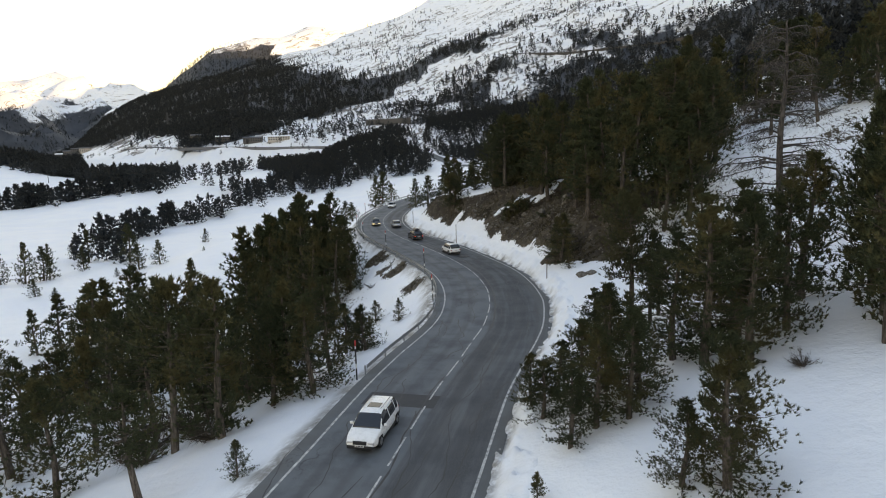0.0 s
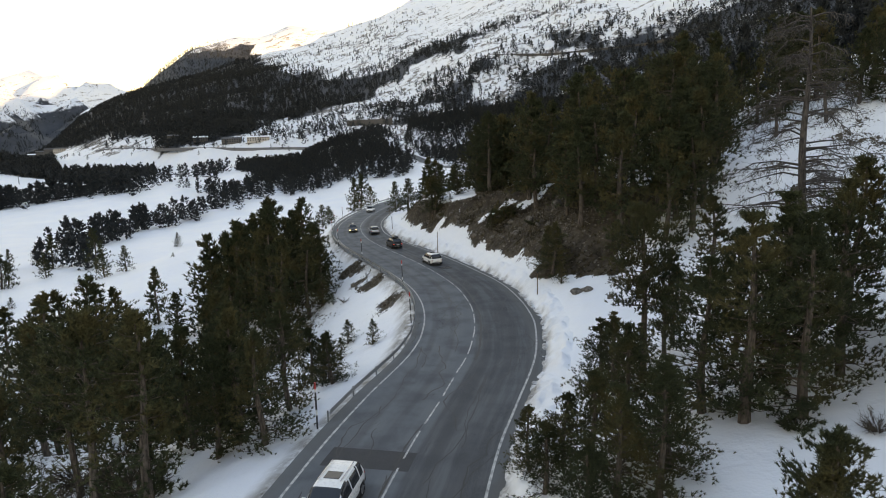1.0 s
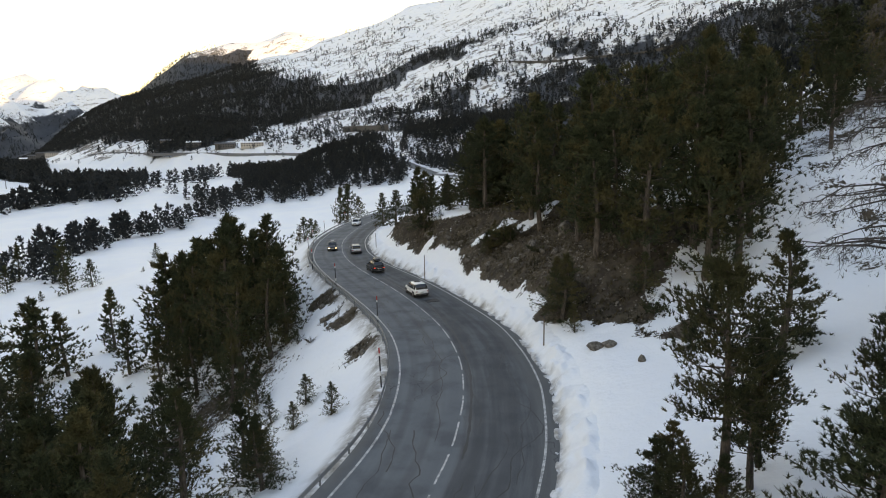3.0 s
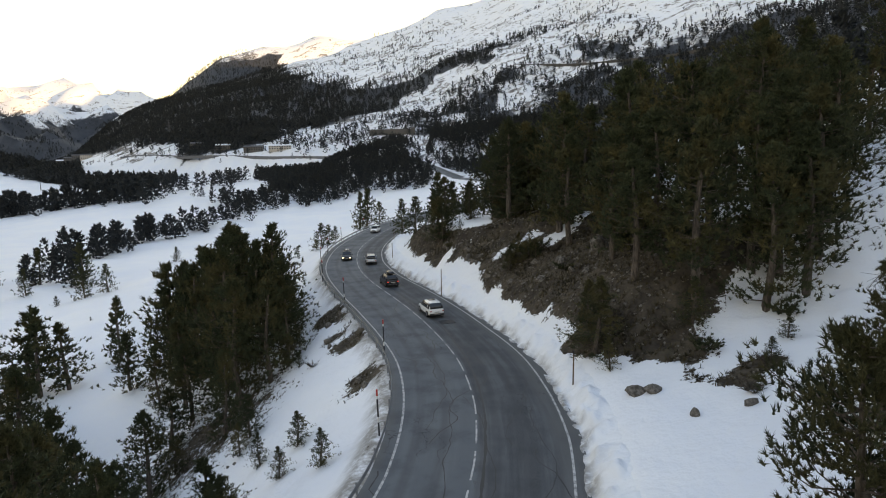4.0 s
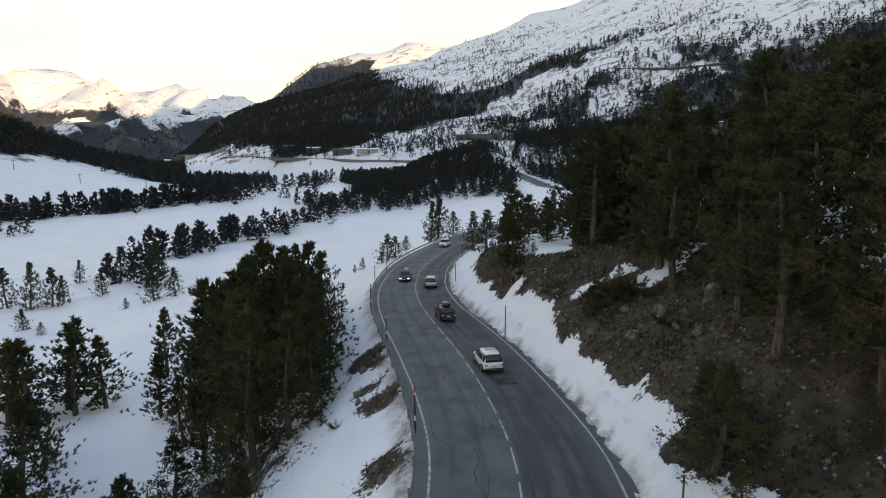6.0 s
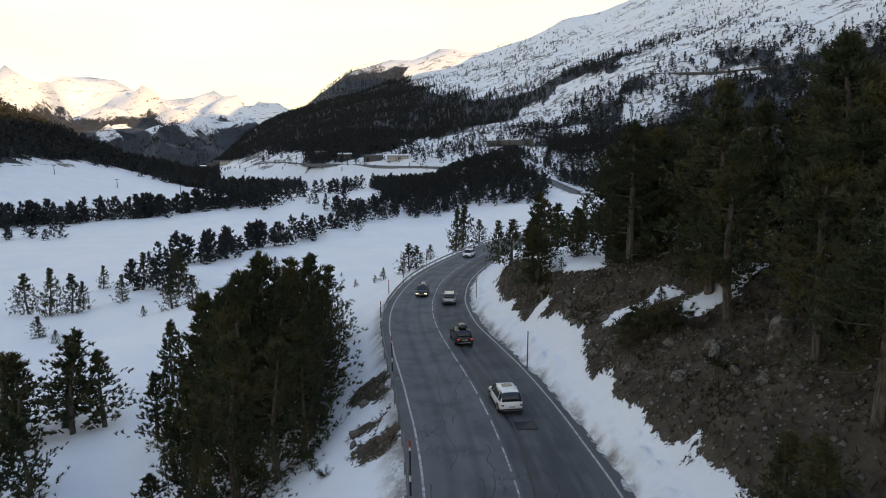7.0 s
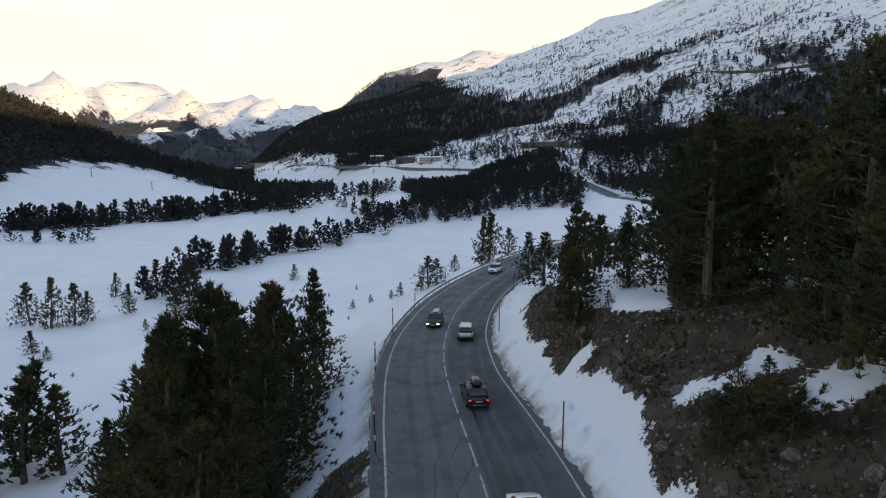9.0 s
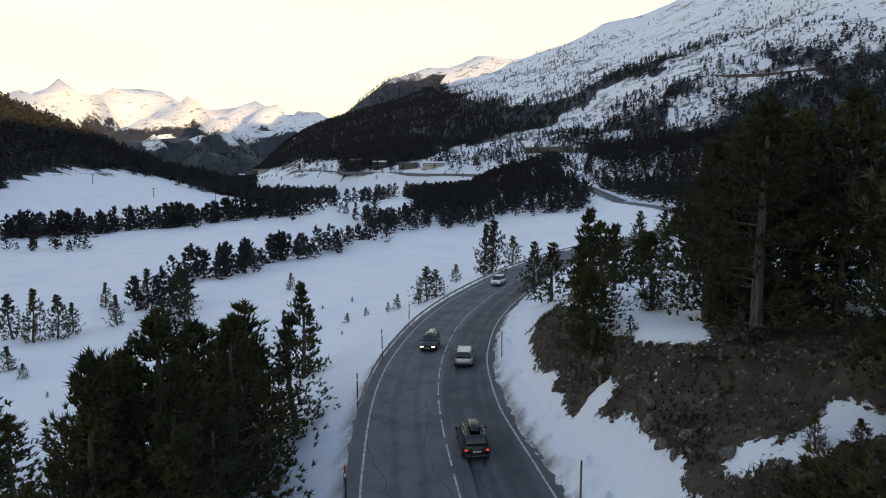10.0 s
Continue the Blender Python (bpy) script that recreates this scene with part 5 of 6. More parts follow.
def make_car(place, label, paint, length, width, tall, bonnet, tail, lit, roof="", trim=True, sunroof=False):
    """A car that faces +y. bonnet: length of the nose; tail: rake of the rear; lit: rear, front or none."""
    ob = thing("car", place, label, "car", "cars on the road")
    h, w, belt = length / 2, width / 2, 0.58 * tall
    rings = car_skin(length, width, tall, bonnet, tail, belt)
    b1, t0, t1 = h - bonnet + 0.08, -h + 0.12 + tail, h - bonnet - 0.72
    wt, zb, zt = w * 0.70, belt, tall
    glass_low, glass_high = belt + 0.04 * (tall - belt), belt + 0.86 * (tall - belt)
    edge = w * 0.52

    def front_pane(c, n):
        return c.y > t1 + 0.12 and c.y < b1 and n.y > 0.25 and glass_low < c.z and abs(c.x) < w * 0.80 and n.z > 0.2

    def rear_pane(c, n):
        return c.y < t0 + 0.05 and n.y < -0.25 and belt + 0.10 * (tall - belt) < c.z and abs(c.x) < w * 0.76

    def side_pane(c, n):
        return abs(n.x) > 0.75 and glass_low < c.z < glass_high and t0 - 0.12 < c.y < b1 - 0.28 and abs(c.x) > edge

    def is_roof(c, n):
        return n.z > 0.75 and c.z > tall * 0.93

    posts = [t0 - 0.2, t0 + 0.42, t0 + 0.42 + (t1 - t0) * 0.46, b1]
    skip = lambda c, n: front_pane(c, n) or rear_pane(c, n)
    part_of = lambda c: [k for k in range(3) if posts[k] + 0.045 < c.y < posts[k + 1] - 0.045]
    skin_part("body", rings, lambda c, n: not is_roof(c, n), paint, ob)
    skin_part("roof", rings, is_roof, paint, ob)
    skin_part("windscreen", rings, front_pane, GLASS, ob, "dark tinted windscreen", 0.012)
    skin_part("rear_window", rings, rear_pane, GLASS, ob, "dark tinted rear window", 0.012)
    for side in (-1, 1):
        for k in range(3):
            skin_part("side_window", rings, lambda c, n: side_pane(c, n) and not skip(c, n) and c.x * side > 0 and k in part_of(c), GLASS, ob, "", 0.01)
        bmh = bm_box(bmesh.new(), 0.2, 0.12, 0.15, (side * (w + 0.08), b1 - 0.42, zb + 0.08), 0.03)
        part("mirror", bmh, paint, ob)
        part("sill", bm_box(bmesh.new(), 0.06, length * 0.56, 0.16, (side * (w * 0.965), -0.03, 0.30), 0.02), TRIM, ob)
        # tail and head lamps
        part("tail_lamp", bm_box(bmesh.new(), 0.21, 0.10, 0.10, (side * w * 0.74, -h + 0.035, belt * 0.80), 0.03), RED_GLOW if lit == "rear" else RED_LAMP, ob, "lit red tail lamp" if lit == "rear" else "red tail lamp")
        part("headlamp", bm_box(bmesh.new(), 0.36, 0.22, 0.14, (side * w * 0.66, h - 0.13, belt * 0.60), 0.035), HEAD_GLOW if lit == "front" else CLEAR_LAMP, ob, "lit warm headlamp" if lit == "front" else "clear headlamp")
        for y in (-h + 0.86, h - 0.92):
            part("wheel_arch", bm_box(bmesh.new(), 0.05, 0.80, 0.42, (side * w * 0.965, y, 0.47), 0.02, 0.8), TRIM, ob)
            wheel = part("wheel", TYRE, None, ob)
            wheel.name = "tyre"
            wheel.matrix_basis = pose(side * (w - 0.10), y, 0.35)
            rim = part("rim", RIM, None, wheel)
            rim.matrix_basis = pose(side * 0.05, 0, 0)
    part("bumper", bm_box(bmesh.new(), width * 0.86, 0.16, 0.20, (0, -h + 0.03, 0.40), 0.04), TRIM, ob)
    part("bumper", bm_box(bmesh.new(), width * 0.80, 0.16, 0.20, (0, h - 0.05, 0.36), 0.04), TRIM, ob)
    part("grille", bm_box(bmesh.new(), width * 0.42, 0.10, 0.20, (0, h - 0.02, 0.60), 0.03), TRIM, ob)
    if trim:
        part("bumper_strip", bm_box(bmesh.new(), width * 0.62, 0.06, 0.05, (0, -h - 0.055, 0.40), 0.015), CHROME, ob, "bright chrome bumper strip")
    for y, turn in ((-h - 0.015, 0), (h + 0.045, 1)):
        plate = part("number_plate", bm_box(bmesh.new(), 0.52, 0.03, 0.115, (0, y, 0.66 if not turn else 0.45), 0.006), PLATE, ob, "white plate with plain dark bars")
        for k in range(3):
            part("bar", bm_box(bmesh.new(), 0.10, 0.012, 0.06, (-0.15 + 0.15 * k, y + (-0.017 if not turn else 0.017), 0.66 if not turn else 0.45)), BAR_INK, plate)
    if sunroof:
        part("sunroof", bm_box(bmesh.new(), wt * 1.15, 0.62, 0.03, (0, (t0 + t1) / 2 + 0.35, zt + 0.012), 0.01), GLASS, ob, "dark glass sunroof")
    if roof in ("rails", "box"):
        for side in (-1, 1):
            part("roof_rail", bm_box(bmesh.new(), 0.045, (t1 - t0) * 0.8, 0.05, (side * wt * 0.82, (t0 + t1) / 2, zt + 0.055), 0.015), CHROME if roof == "rails" else TRIM, ob)
    if roof in ("box", "load"):
        for y in (0.32, -0.38):
            part("crossbar", bm_box(bmesh.new(), wt * 1.7, 0.06, 0.04, (0, (t0 + t1) / 2 + y, zt + 0.09), 0.01), TRIM, ob)
    if roof == "box":
        c = (t0 + t1) / 2
        rows = []
        for q, k, top in ((-1.05, 0.62, 0.15), (-0.92, 0.9, 0.27), (-0.4, 1.0, 0.34), (0.3, 1.0, 0.33), (0.8, 0.85, 0.24), (1.08, 0.5, 0.12)):
            rows.append([(x * 0.42 * k, c + q, zt + 0.12 + z * top) for x, z in ((-0.92, 0), (-1, 0.4), (-0.8, 0.85), (-0.4, 1), (0.4, 1), (0.8, 0.85), (1, 0.4), (0.92, 0))])
        part("roof_box", loft(rows), CAR_BLACK, ob, "glossy black roof cargo box")
    if roof == "load":
        c = (t0 + t1) / 2
        for k in range(4):
            part("ski", bm_box(bmesh.new(), 0.10, 1.7, 0.05, (-0.28 + 0.16 * k, c + 0.05, zt + 0.14), 0.015), CAR_SILVER if k % 2 else CAR_WHITE, ob, "skis strapped to the roof rack")
    return ob


def on_road(y, offset, back=False):
    x, yy, turn = road_point(y, offset)
    return pose(x, yy, 0.05 + 0.05 * (1 - (offset / 6) ** 2), 0, 0, turn + (180 if back else 0))


make_car(on_road(98.7, 1.9), "black sport utility car with a roof box on the road", CAR_BLACK, 4.5, 1.86, 1.62, 1.15, 0.42, "rear", "box")
make_car(on_road(117.0, 2.4), "silver estate car driving away along the road", CAR_SILVER, 4.7, 1.82, 1.54, 1.15, 0.30, "none", "rails", trim=False)
make_car(on_road(82.8, 2.0), "white crossover car with a glass sunroof", CAR_WHITE, 4.5, 1.88, 1.62, 1.15, 0.36, "none", "", sunroof=True)
make_car(on_road(121.5, -1.7, True), "dark grey hatchback with lit headlamps and roof load", CAR_GREY, 4.1, 1.78, 1.52, 1.0, 0.35, "front", "load", trim=False)
make_car(on_road(162.0, -1.7, True), "white van-like people carrier coming up the road", CAR_WHITE, 4.3, 1.80, 1.66, 0.95, 0.25, "none", "", trim=False)
make_car(on_road(21.6, -1.9, True), "white luxury crossover with dark grille coming up the road", CAR_WHITE, 4.7, 1.88, 1.64, 1.2, 0.42, "none", "rails", trim=False, sunroof=True)


# ---- stones, shrubs and dead wood ----
ROCK = Mat("grey_brown_rock", 0.9, spec=0.2)
_w = ROCK.coords("Object")
ROCK.color(ROCK.mix(ROCK.span(ROCK.noise(_w, 2.5, 5, 0.65), 0.35, 0.68), (0.075, 0.066, 0.056), (0.215, 0.195, 0.172)))
ROCK.bump(ROCK.noise(_w, 7, 5, 0.65), 0.7, 0.06)


def rock_mesh(seed, detail=2):
    bm = bmesh.new()
    bmesh.ops.create_icosphere(bm, subdivisions=detail, radius=1)
    o = Vector((seed * 3.1, seed * 1.7, seed * 5.3))
    for v in bm.verts:
        n = noise.noise(v.co * 0.9 + o) * 0.55 + noise.noise(v.co * 2.3 + o) * 0.22
        v.co = v.co * (1 + n)
        v.co.z *= 0.72
    me = bpy.data.meshes.new("rock")
    bm.to_mesh(me)
    bm.free()
    me.materials.append(ROCK.m)
    return me


ROCKS = [rock_mesh(k) for k in range(5)]


def boulder(x, y, size, k, label="brown-grey boulder half sunk in the snowy bank"):
    ob = tagged(new("boulder", ROCKS[k % 5]), label, "rock", "boulders on the banks")
    ob.matrix_basis = Matrix.LocRotScale((x, y, z_at(x, y) + 0.12 * size), Euler((0.2 * k, 0.1 * k, 1.9 * k)), (size, size * (0.8 + 0.1 * (k % 4)), size * 0.85))
    return ob


for k, (x, y, size) in enumerate([(7.1, 56.7, 0.9), (8.0, 56.5, 0.75), (-4.4, 92.2, 0.55), (-6.2, 95.0, 0.5), (-8.3, 98.8, 0.7), (-9.6, 101.6, 0.6), (-12.4, 106.2, 0.8), (-13.1, 108.6, 0.7), (-13.6, 110.2, 0.6),
                                  (-11.8, 104.0, 0.5), (0.6, 84.2, 0.65), (3.2, 80.5, 0.7), (5.4, 76.0, 0.6), (-2.4, 90.0, 0.4), (12.4, 52.0, 0.5), (-16.8, 118.3, 0.8), (-15.9, 116.2, 0.6), (9.6, 52.3, 0.45)]):
    boulder(x + 2.3, y, size * 0.8, k)
for k, (x, y, size) in enumerate([(3.5, 80.1, 0.5), (6.5, 77.9, 0.45), (1.8, 81.4, 0.35), (5.4, 81.6, 0.4), (9.2, 80.4, 1.0), (-5.1, 95.3, 0.45), (-4.4, 94.0, 0.35), (-2.6, 88.6, 0.5), (-6.0, 97.4, 0.5), (0.2, 84.0, 0.45),
                                  (-20.0, 85.6, 0.45), (-19.4, 79.4, 0.5), (-18.6, 77.6, 0.4), (-11.9, 65.8, 0.4), (-11.0, 64.4, 0.4), (-20.9, 84.0, 0.5)]):
    boulder(x, y, size, k + 3, "pale weathered boulder on the bare earth bank")

rg = np.random.default_rng(14)
small, n = [], 0
base = np.array([[1, 0, -0.3], [-0.4, 0.9, -0.3], [-0.5, -0.8, -0.3], [0.1, 0.05, 0.7], [0.6, 0.55, 0.25], [-0.75, 0.1, 0.3], [0.35, -0.7, 0.25]])
hull = [(0, 4, 3), (4, 1, 3), (1, 5, 3), (5, 2, 3), (2, 6, 3), (6, 0, 3), (0, 1, 4), (1, 2, 5), (2, 0, 6)]
x = rg.uniform(-34, 18, 15000)
y = rg.uniform(52, 128, 15000)
s, v = road_coords(x, y)
d = s - half_right(v) - 0.55
share = bare_share(x, y, s, v, d) * ((d > 1.2) | (s < -6.8))
keep = rg.uniform(0.25, 1, len(x)) < share
for px, py, pz in zip(x[keep], y[keep], height(x[keep], y[keep])):
    p = base * (0.05 + 0.22 * rg.uniform() ** 3) * rg.uniform(0.7, 1.3, (7, 3))
    a = rg.uniform(0, 6.28)
    p = p @ np.array([[math.cos(a), -math.sin(a), 0], [math.sin(a), math.cos(a), 0], [0, 0, 1]]).T + (px, py, pz)
    small += [p[list(f)] for f in hull]
tagged(new("loose_stones", soup("loose_stones", np.array(small), ROCK.m)), "loose stones and rubble on the bare earth bank", "stones", kind="stuff")

# dry grass on the banks and under the trees
GRASS = needle_material("dry_grass", (0.035, 0.028, 0.016), (0.11, 0.088, 0.05), (0.07, 0.06, 0.03), 0.9)
x = rg.uniform(-45, 45, 90000)
y = rg.uniform(14, 150, 90000)
s, v = road_coords(x, y)
d = s - half_right(v) - 0.55
share = bare_share(x, y, s, v, d) * ((d > 2.4) | (s < -6.6))
keep = rg.uniform(0.3, 1.0, len(x)) < share
p = np.stack([x[keep], y[keep], height(x[keep], y[keep])], 1)
tagged(new("dry_grass", soup("dry_grass", blades(p, np.tile((0, 0, 1.0), (len(p), 1)), 4, 0.42, 0.07, 0.55, rg), GRASS)), "tufts of dry brown grass on the bare banks", "grass", kind="stuff")

# dark heath in patches on the bare bank
HEATH = needle_material("dark_heath", (0.018, 0.018, 0.012), (0.050, 0.045, 0.026), (0.065, 0.048, 0.028), 0.9)
x = rg.uniform(-20, 34, 26000)
y = rg.uniform(52, 128, 26000)
s, v = road_coords(x, y)
d = s - half_right(v) - 0.55
share = bare_share(x, y, s, v, d) * (d > 4.5) * smooth(-0.15, 0.35, fbm(x, y, 4.5, 3, 131))
keep = rg.uniform(0.3, 1.0, len(x)) < share
p = np.stack([x[keep], y[keep], height(x[keep], y[keep])], 1)
tagged(new("heath", soup("heath", blades(p, np.tile((0, 0, 0.8), (len(p), 1)), 9, 0.34, 0.075, 0.75, rg), HEATH)), "low dark heath growing in patches on the earth bank", "heath", kind="stuff")

# low dwarf pines and leafless scrub
SCRUB = needle_material("dry_scrub", (0.035, 0.028, 0.022), (0.095, 0.075, 0.055), (0.05, 0.05, 0.028), 0.9)


def shrub_mesh(seed, needles):
    rg = np.random.default_rng(seed)
    stems, pts, dirs = [], [], []
    for _ in range(26):
        a, up = rg.uniform(0, 6.28), rg.uniform(0.35, 1.1)
        o = np.array([math.cos(a), math.sin(a), up])
        ln = rg.uniform(0.6, 1.15)
        mid = o * ln * 0.5 * np.array([1, 1, 0.6])
        tip = o * ln * np.array([1, 1, 0.8])
        stems += tube_tris([np.zeros(3), mid, tip], [0.03, 0.02, 0.008], 3)
        for t in rg.uniform(0.4, 1, 7):
            pts.append(mid + (tip - mid) * (2 * t - 1) + rg.normal(0, 0.06, 3))
            dirs.append(o + rg.normal(0, 0.4, 3))
    leaf = blades(np.array(pts), np.array(dirs), 14, 0.19, 0.05, 0.6, rg) if needles else blades(np.array(pts), np.array(dirs), 3, 0.42, 0.02, 0.7, rg)
    return soup("stems", np.array(stems), BARK), soup("foliage" if needles else "twigs", leaf, NEEDLES if needles else SCRUB)


SHRUBS = [shrub_mesh(3, True), shrub_mesh(4, True), shrub_mesh(5, False), shrub_mesh(6, False)]


def shrub(x, y, size, k):
    ob = thing("shrub", Matrix.LocRotScale((x, y, z_at(x, y) - 0.05), Euler((0, 0, 2.1 * k)), (size, size, size * 0.9)),
               "low green dwarf pine shrub on the bank" if k % 4 < 2 else "leafless brown scrub on the snowy bank", "shrub", "shrubs on the banks")
    part("stem", SHRUBS[k % 4][0], None, ob)
    part("foliage" if k % 4 < 2 else "brushwood", SHRUBS[k % 4][1], None, ob)


for k, (x, y, size) in enumerate([(0.8, 87.0, 1.7), (2.2, 86.8, 2.0), (4.6, 84.6, 1.4), (0.2, 88.6, 1.0), (3.3, 86.4, 1.9), (1.6, 88.2, 1.5), (17.2, 56.6, 1.0), (15.2, 53.6, 0.9), (20.3, 63.0, 1.1), (15.0, 22.5, 0.9), (17.4, 21.0, 0.8), (12.9, 63.4, 1.3), (14.6, 60.6, 1.2),
                                  (-26.6, 86.2, 1.0), (-19.8, 75.5, 0.8), (-31.5, 97.0, 0.9), (18.5, 47.0, 1.2), (21.0, 50.0, 1.1), (9.8, 66.5, 1.3), (8.6, 69.4, 1.1), (6.0, 79.0, 1.2), (-9.0, 104.2, 1.0)]):
    shrub(x, y, size, k)


for k, (x, y, size) in enumerate([(-21.0, 30.0, 2.4), (-23.5, 33.0, 2.6), (-26.0, 30.5, 2.8), (-19.0, 27.5, 2.0), (-28.5, 35.0, 2.6), (-24.0, 27.0, 2.2)]):
    shrub(x, y, size, 2 + k % 2)


def dead_pine(x, y, h):
    """A large leafless pine with drooping grey branches."""
    rg = np.random.default_rng(21)
    ob = thing("dead_pine", pose(x, y, z_at(x, y) - 0.1, 0, 0, 0), "large dead grey pine with bare drooping branches", "tree")
    zs = np.linspace(-0.5, h, 12)
    part("trunk", soup("trunk", np.array(tube_tris([(0.15 * math.sin(z * 0.5), 0.1 * math.cos(z * 0.4), z) for z in zs], 0.34 * (1 - zs / (h * 1.04)) ** 0.7 + 0.03, 9)), DEAD_BARK), None, ob)
    for i in range(78):
        z = h * rg.uniform(0.22, 0.97)
        a, ln = rg.uniform(0, 6.28), (1 - z / h) * 5.2 + rg.uniform(1.2, 2.8)
        o = np.array([math.cos(a), math.sin(a), 0])
        p = [np.array([0, 0, z])]
        for q in (0.3, 0.6, 0.85, 1.0):
            p.append(np.array([0, 0, z]) + o * ln * q + np.array([0, 0, 0.5 * math.sin(q * 2.2) - 1.3 * q * q * rg.uniform(0.4, 1.2)]) + rg.normal(0, 0.1, 3))
        tris = tube_tris(p, [0.075, 0.06, 0.042, 0.028, 0.012], 4)
        for _ in range(15):
            t = rg.uniform(0.8, 3.9)
            k = int(t)
            s = p[k] + (p[k + 1] - p[k]) * (t - k)
            side = np.cross(o, (0, 0, 1)) * rg.choice((-1, 1)) * rg.uniform(0.4, 1) + o * rg.uniform(0.1, 0.6)
            e = s + side * rg.uniform(0.5, 1.4) + np.array([0, 0, -rg.uniform(0.1, 0.9)])
            m = (s + e) / 2 + np.array([0, 0, 0.15])
            tris += tube_tris([s, m, e], [0.028, 0.02, 0.007], 3)
            for _ in range(3):
                f = m + (e - m) * rg.uniform(0, 1)
                tris += tube_tris([f, f + rg.normal(0, 0.25, 3) + o * 0.15 - np.array([0, 0, 0.2])], [0.012, 0.005], 3)
        part("branch", soup("branch", np.array(tris), DEAD_BARK), None, ob)


dead_pine(26.0, 48.0, 20.0)


# ---- far buildings and walls ----
RENDER_WALL = plain("pale_rendered_wall", (0.42, 0.38, 0.33), 0.85, vary=0.2, scale=0.4)
STONE_WALL = plain("brown_stone_wall", (0.095, 0.088, 0.082), 0.9, vary=0.35, scale=0.5)
SLATE = plain("dark_slate_roof", (0.06, 0.06, 0.065), 0.7, vary=0.25, scale=0.6)
DARK_PANE = plain("dark_window_pane", (0.03, 0.035, 0.045), 0.15)
SNOW_ROOF = plain("snow_on_roof", (0.8, 0.82, 0.85), 0.7, vary=0.05, scale=0.5)


def far_house(x, y, turn, length, depth, storeys, wall, snowy, rows, roof_h=2.5):
    h = storeys * 3.0
    ob = thing("mountain_house", pose(x, y, z_at(x, y) - 0.5, 0, 0, turn), "pale mountain building with rows of dark windows" if wall is RENDER_WALL else "brown stone mountain building with a slate roof", "house", "village houses")
    part("wall", bm_box(bmesh.new(), length, depth, h + 3, (0, 0, h / 2 - 1.5 + 0.5)), wall, ob)
    bm = bmesh.new()
    v = [bm.verts.new(p) for p in ((-length / 2 - 0.6, -depth / 2 - 0.7, h + 0.5), (length / 2 + 0.6, -depth / 2 - 0.7, h + 0.5), (length / 2 + 0.6, depth / 2 + 0.7, h + 0.5), (-length / 2 - 0.6, depth / 2 + 0.7, h + 0.5),
                                  (-length / 2 - 0.6, 0, h + 0.5 + roof_h), (length / 2 + 0.6, 0, h + 0.5 + roof_h))]
    for f in ((0, 1, 5, 4), (2, 3, 4, 5), (1, 2, 5), (3, 0, 4), (3, 2, 1, 0)):
        bm.faces.new([v[k] for k in f])
    part("roof", bm, SNOW_ROOF if snowy else SLATE, ob)
    pane = bpy.data.meshes.new("window")
    b = bm_box(bmesh.new(), 1.7, 0.2, 1.5)
    b.to_mesh(pane)
    b.free()
    pane.materials.append(DARK_PANE)
    n = max(2, int(length / 3.6))
    for r in range(storeys):
        for k in range(n):
            part("window", pane, None, ob).matrix_basis = pose(-length / 2 + (k + 0.5) * length / n, -depth / 2 - 0.04, 0.5 + 3.0 * r + 1.6)
    return ob


for row in ((-393, 938, 20, 34, 12, 2, RENDER_WALL, True, 2), (-372, 905, 24, 26, 11, 1, RENDER_WALL, True, 1), (-440, 945, 14, 30, 12, 2, STONE_WALL, False, 2), (-500, 960, 20, 22, 11, 2, STONE_WALL, True, 2),
            (-560, 985, 24, 20, 12, 3, STONE_WALL, False, 3), (-1010, 1270, 34, 34, 14, 4, STONE_WALL, False, 4), (-1050, 1290, 36, 30, 14, 4, STONE_WALL, False, 4), (-1090, 1310, 38, 26, 13, 3, STONE_WALL, True, 3),
            (-975, 1245, 34, 24, 13, 3, RENDER_WALL, False, 3)):
    far_house(*row)


GREY_WALL = plain("grey_concrete_wall", (0.15, 0.15, 0.155), 0.9, vary=0.25, scale=0.3)


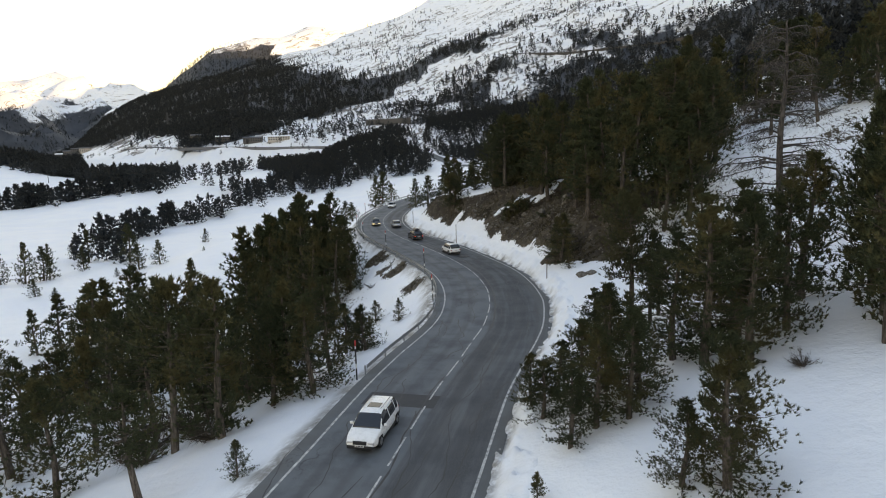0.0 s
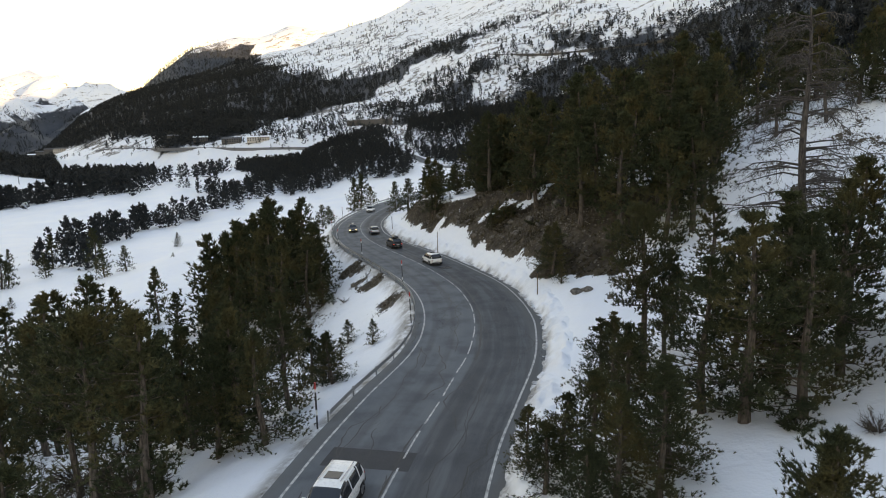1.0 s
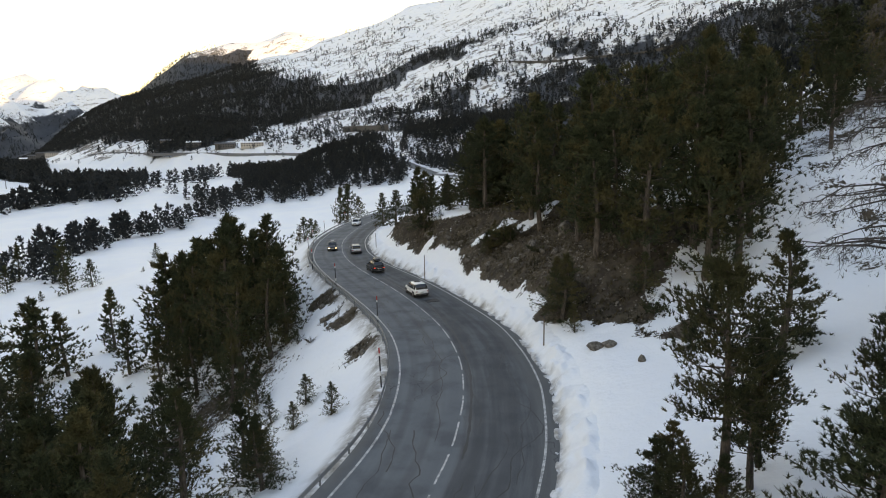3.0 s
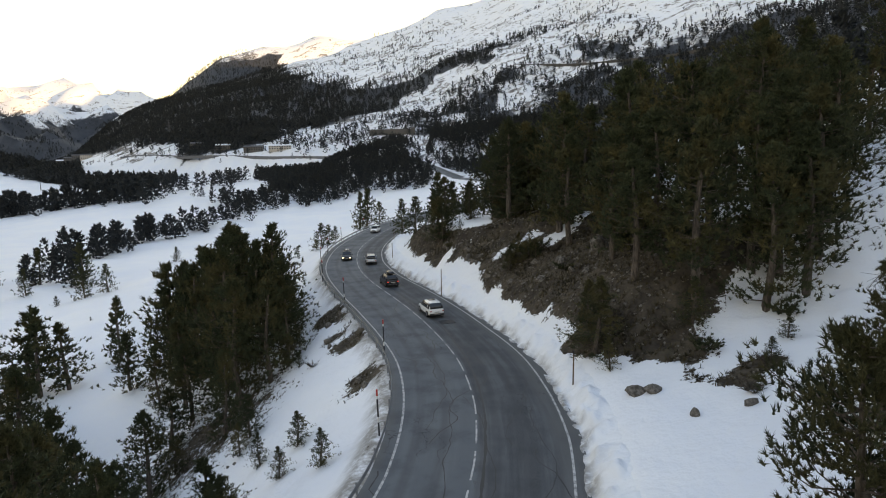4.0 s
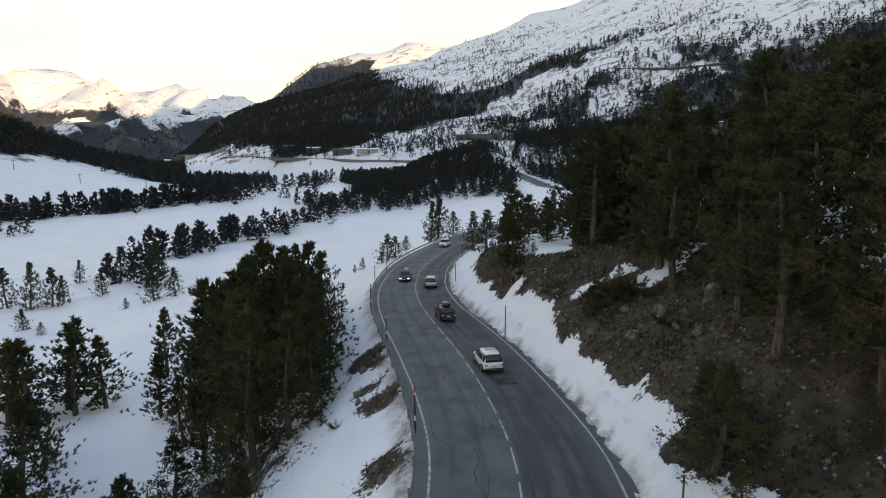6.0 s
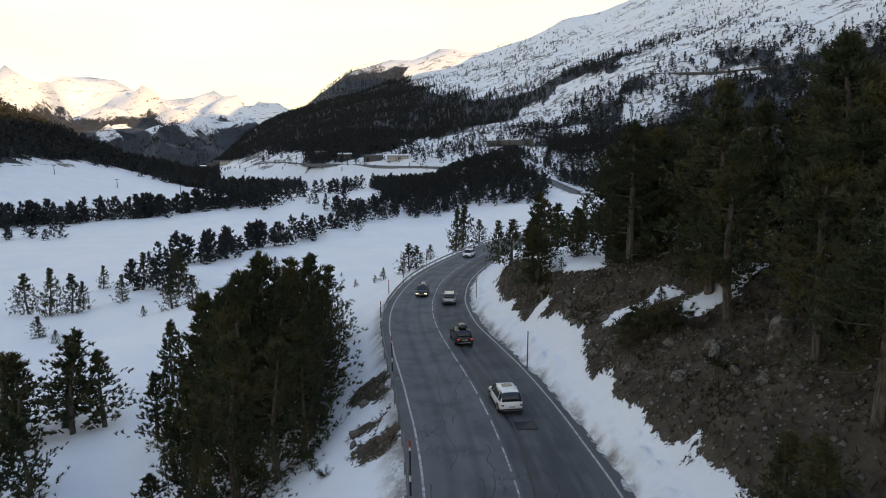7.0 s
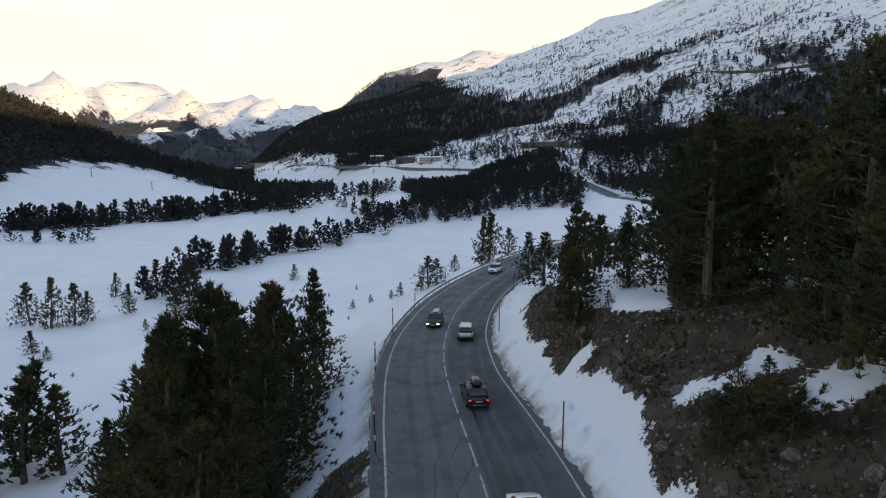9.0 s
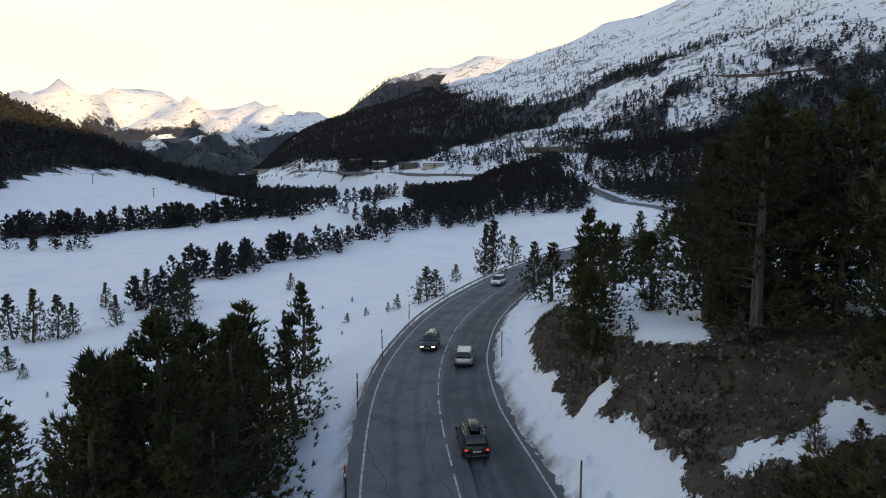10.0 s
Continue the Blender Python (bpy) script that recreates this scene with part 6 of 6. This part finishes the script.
def wall_along(name, points, high, label, material=STONE_WALL):
    """A long retaining wall that follows the slope."""
    p = spline(points, 12.0)
    z = np.convolve(np.pad(height(p[:, 0], p[:, 1]), 4, mode="edge"), np.ones(9) / 9, "valid")
    verts, faces = [], []
    away = np.stack([p[:, 0] - HUB[0], p[:, 1] - HUB[1]], 1)
    away /= np.linalg.norm(away, axis=1)[:, None]
    for k in range(len(p)):
        q = p[k] + away[k] * 7
        top = z[k] + high
        verts += [(p[k, 0], p[k, 1], z[k] - 3), (p[k, 0], p[k, 1], top), (q[0], q[1], top + 0.2), (q[0], q[1], z[k] - 3)]
    for k in range(len(p) - 1):
        for a in range(3):
            faces.append((4 * k + a, 4 * k + a + 1, 4 * k + a + 5, 4 * k + a + 4))
    faces += [(0, 1, 2, 3), tuple(range(4 * len(p) - 1, 4 * len(p) - 5, -1))]
    tagged(new(name, mesh_from(name, verts, faces, material)), label, "wall", kind="structure")


wall_along("upper_road_wall", [(-20, 1138), (10, 1125), (62, 1102), (110, 1078), (161, 1056), (240, 1030), (330, 1000)], 3.0, "brown stone wall carrying a road across the mountain")
wall_along("lower_road_wall", [(-259, 978), (-245, 965), (-229, 955), (-200, 940), (-165, 930)], 9, "brown stone wall of a road bend below the mountain")
wall_along("village_road_wall", [(-757, 1058), (-640, 990), (-556, 944), (-441, 926), (-343, 917), (-293, 908)], 1.8, "low grey wall along the valley road", GREY_WALL)

# lift pylons on the meadow across the valley
PYLON = plain("grey_pylon_steel", (0.12, 0.12, 0.13), 0.6, 0.5)
for x, y in ((-700, 590), (-655, 640), (-600, 690)):
    ob = thing("lift_pylon", pose(x, y, z_at(x, y), 0, 0, 40), "grey steel ski lift pylon on the snowy meadow", "pylon", "lift pylons")
    part("mast", bm_tube(bmesh.new(), 0.5, -1, 11, tip=0.3), PYLON, ob)
    part("crossarm", bm_box(bmesh.new(), 5.0, 0.5, 0.5, (0, 0, 11)), PYLON, ob)
mast = thing("lattice_pylon", pose(-700, 1130, z_at(-700, 1130)), "tall grey lattice power pylon by the village", "pylon")
for sx in (-1, 1):
    for sy in (-1, 1):
        part("leg", soup("leg", np.array(tube_tris([(sx * 3.0, sy * 3.0, -1), (sx * 1.3, sy * 1.3, 18), (sx * 0.4, sy * 0.4, 34)], [0.4, 0.3, 0.2], 4)), PYLON), None, mast)
for z, w in ((22, 12), (27, 10), (32, 7)):
    part("crossarm", bm_box(bmesh.new(), w, 0.7, 0.7, (0, 0, z)), PYLON, mast)
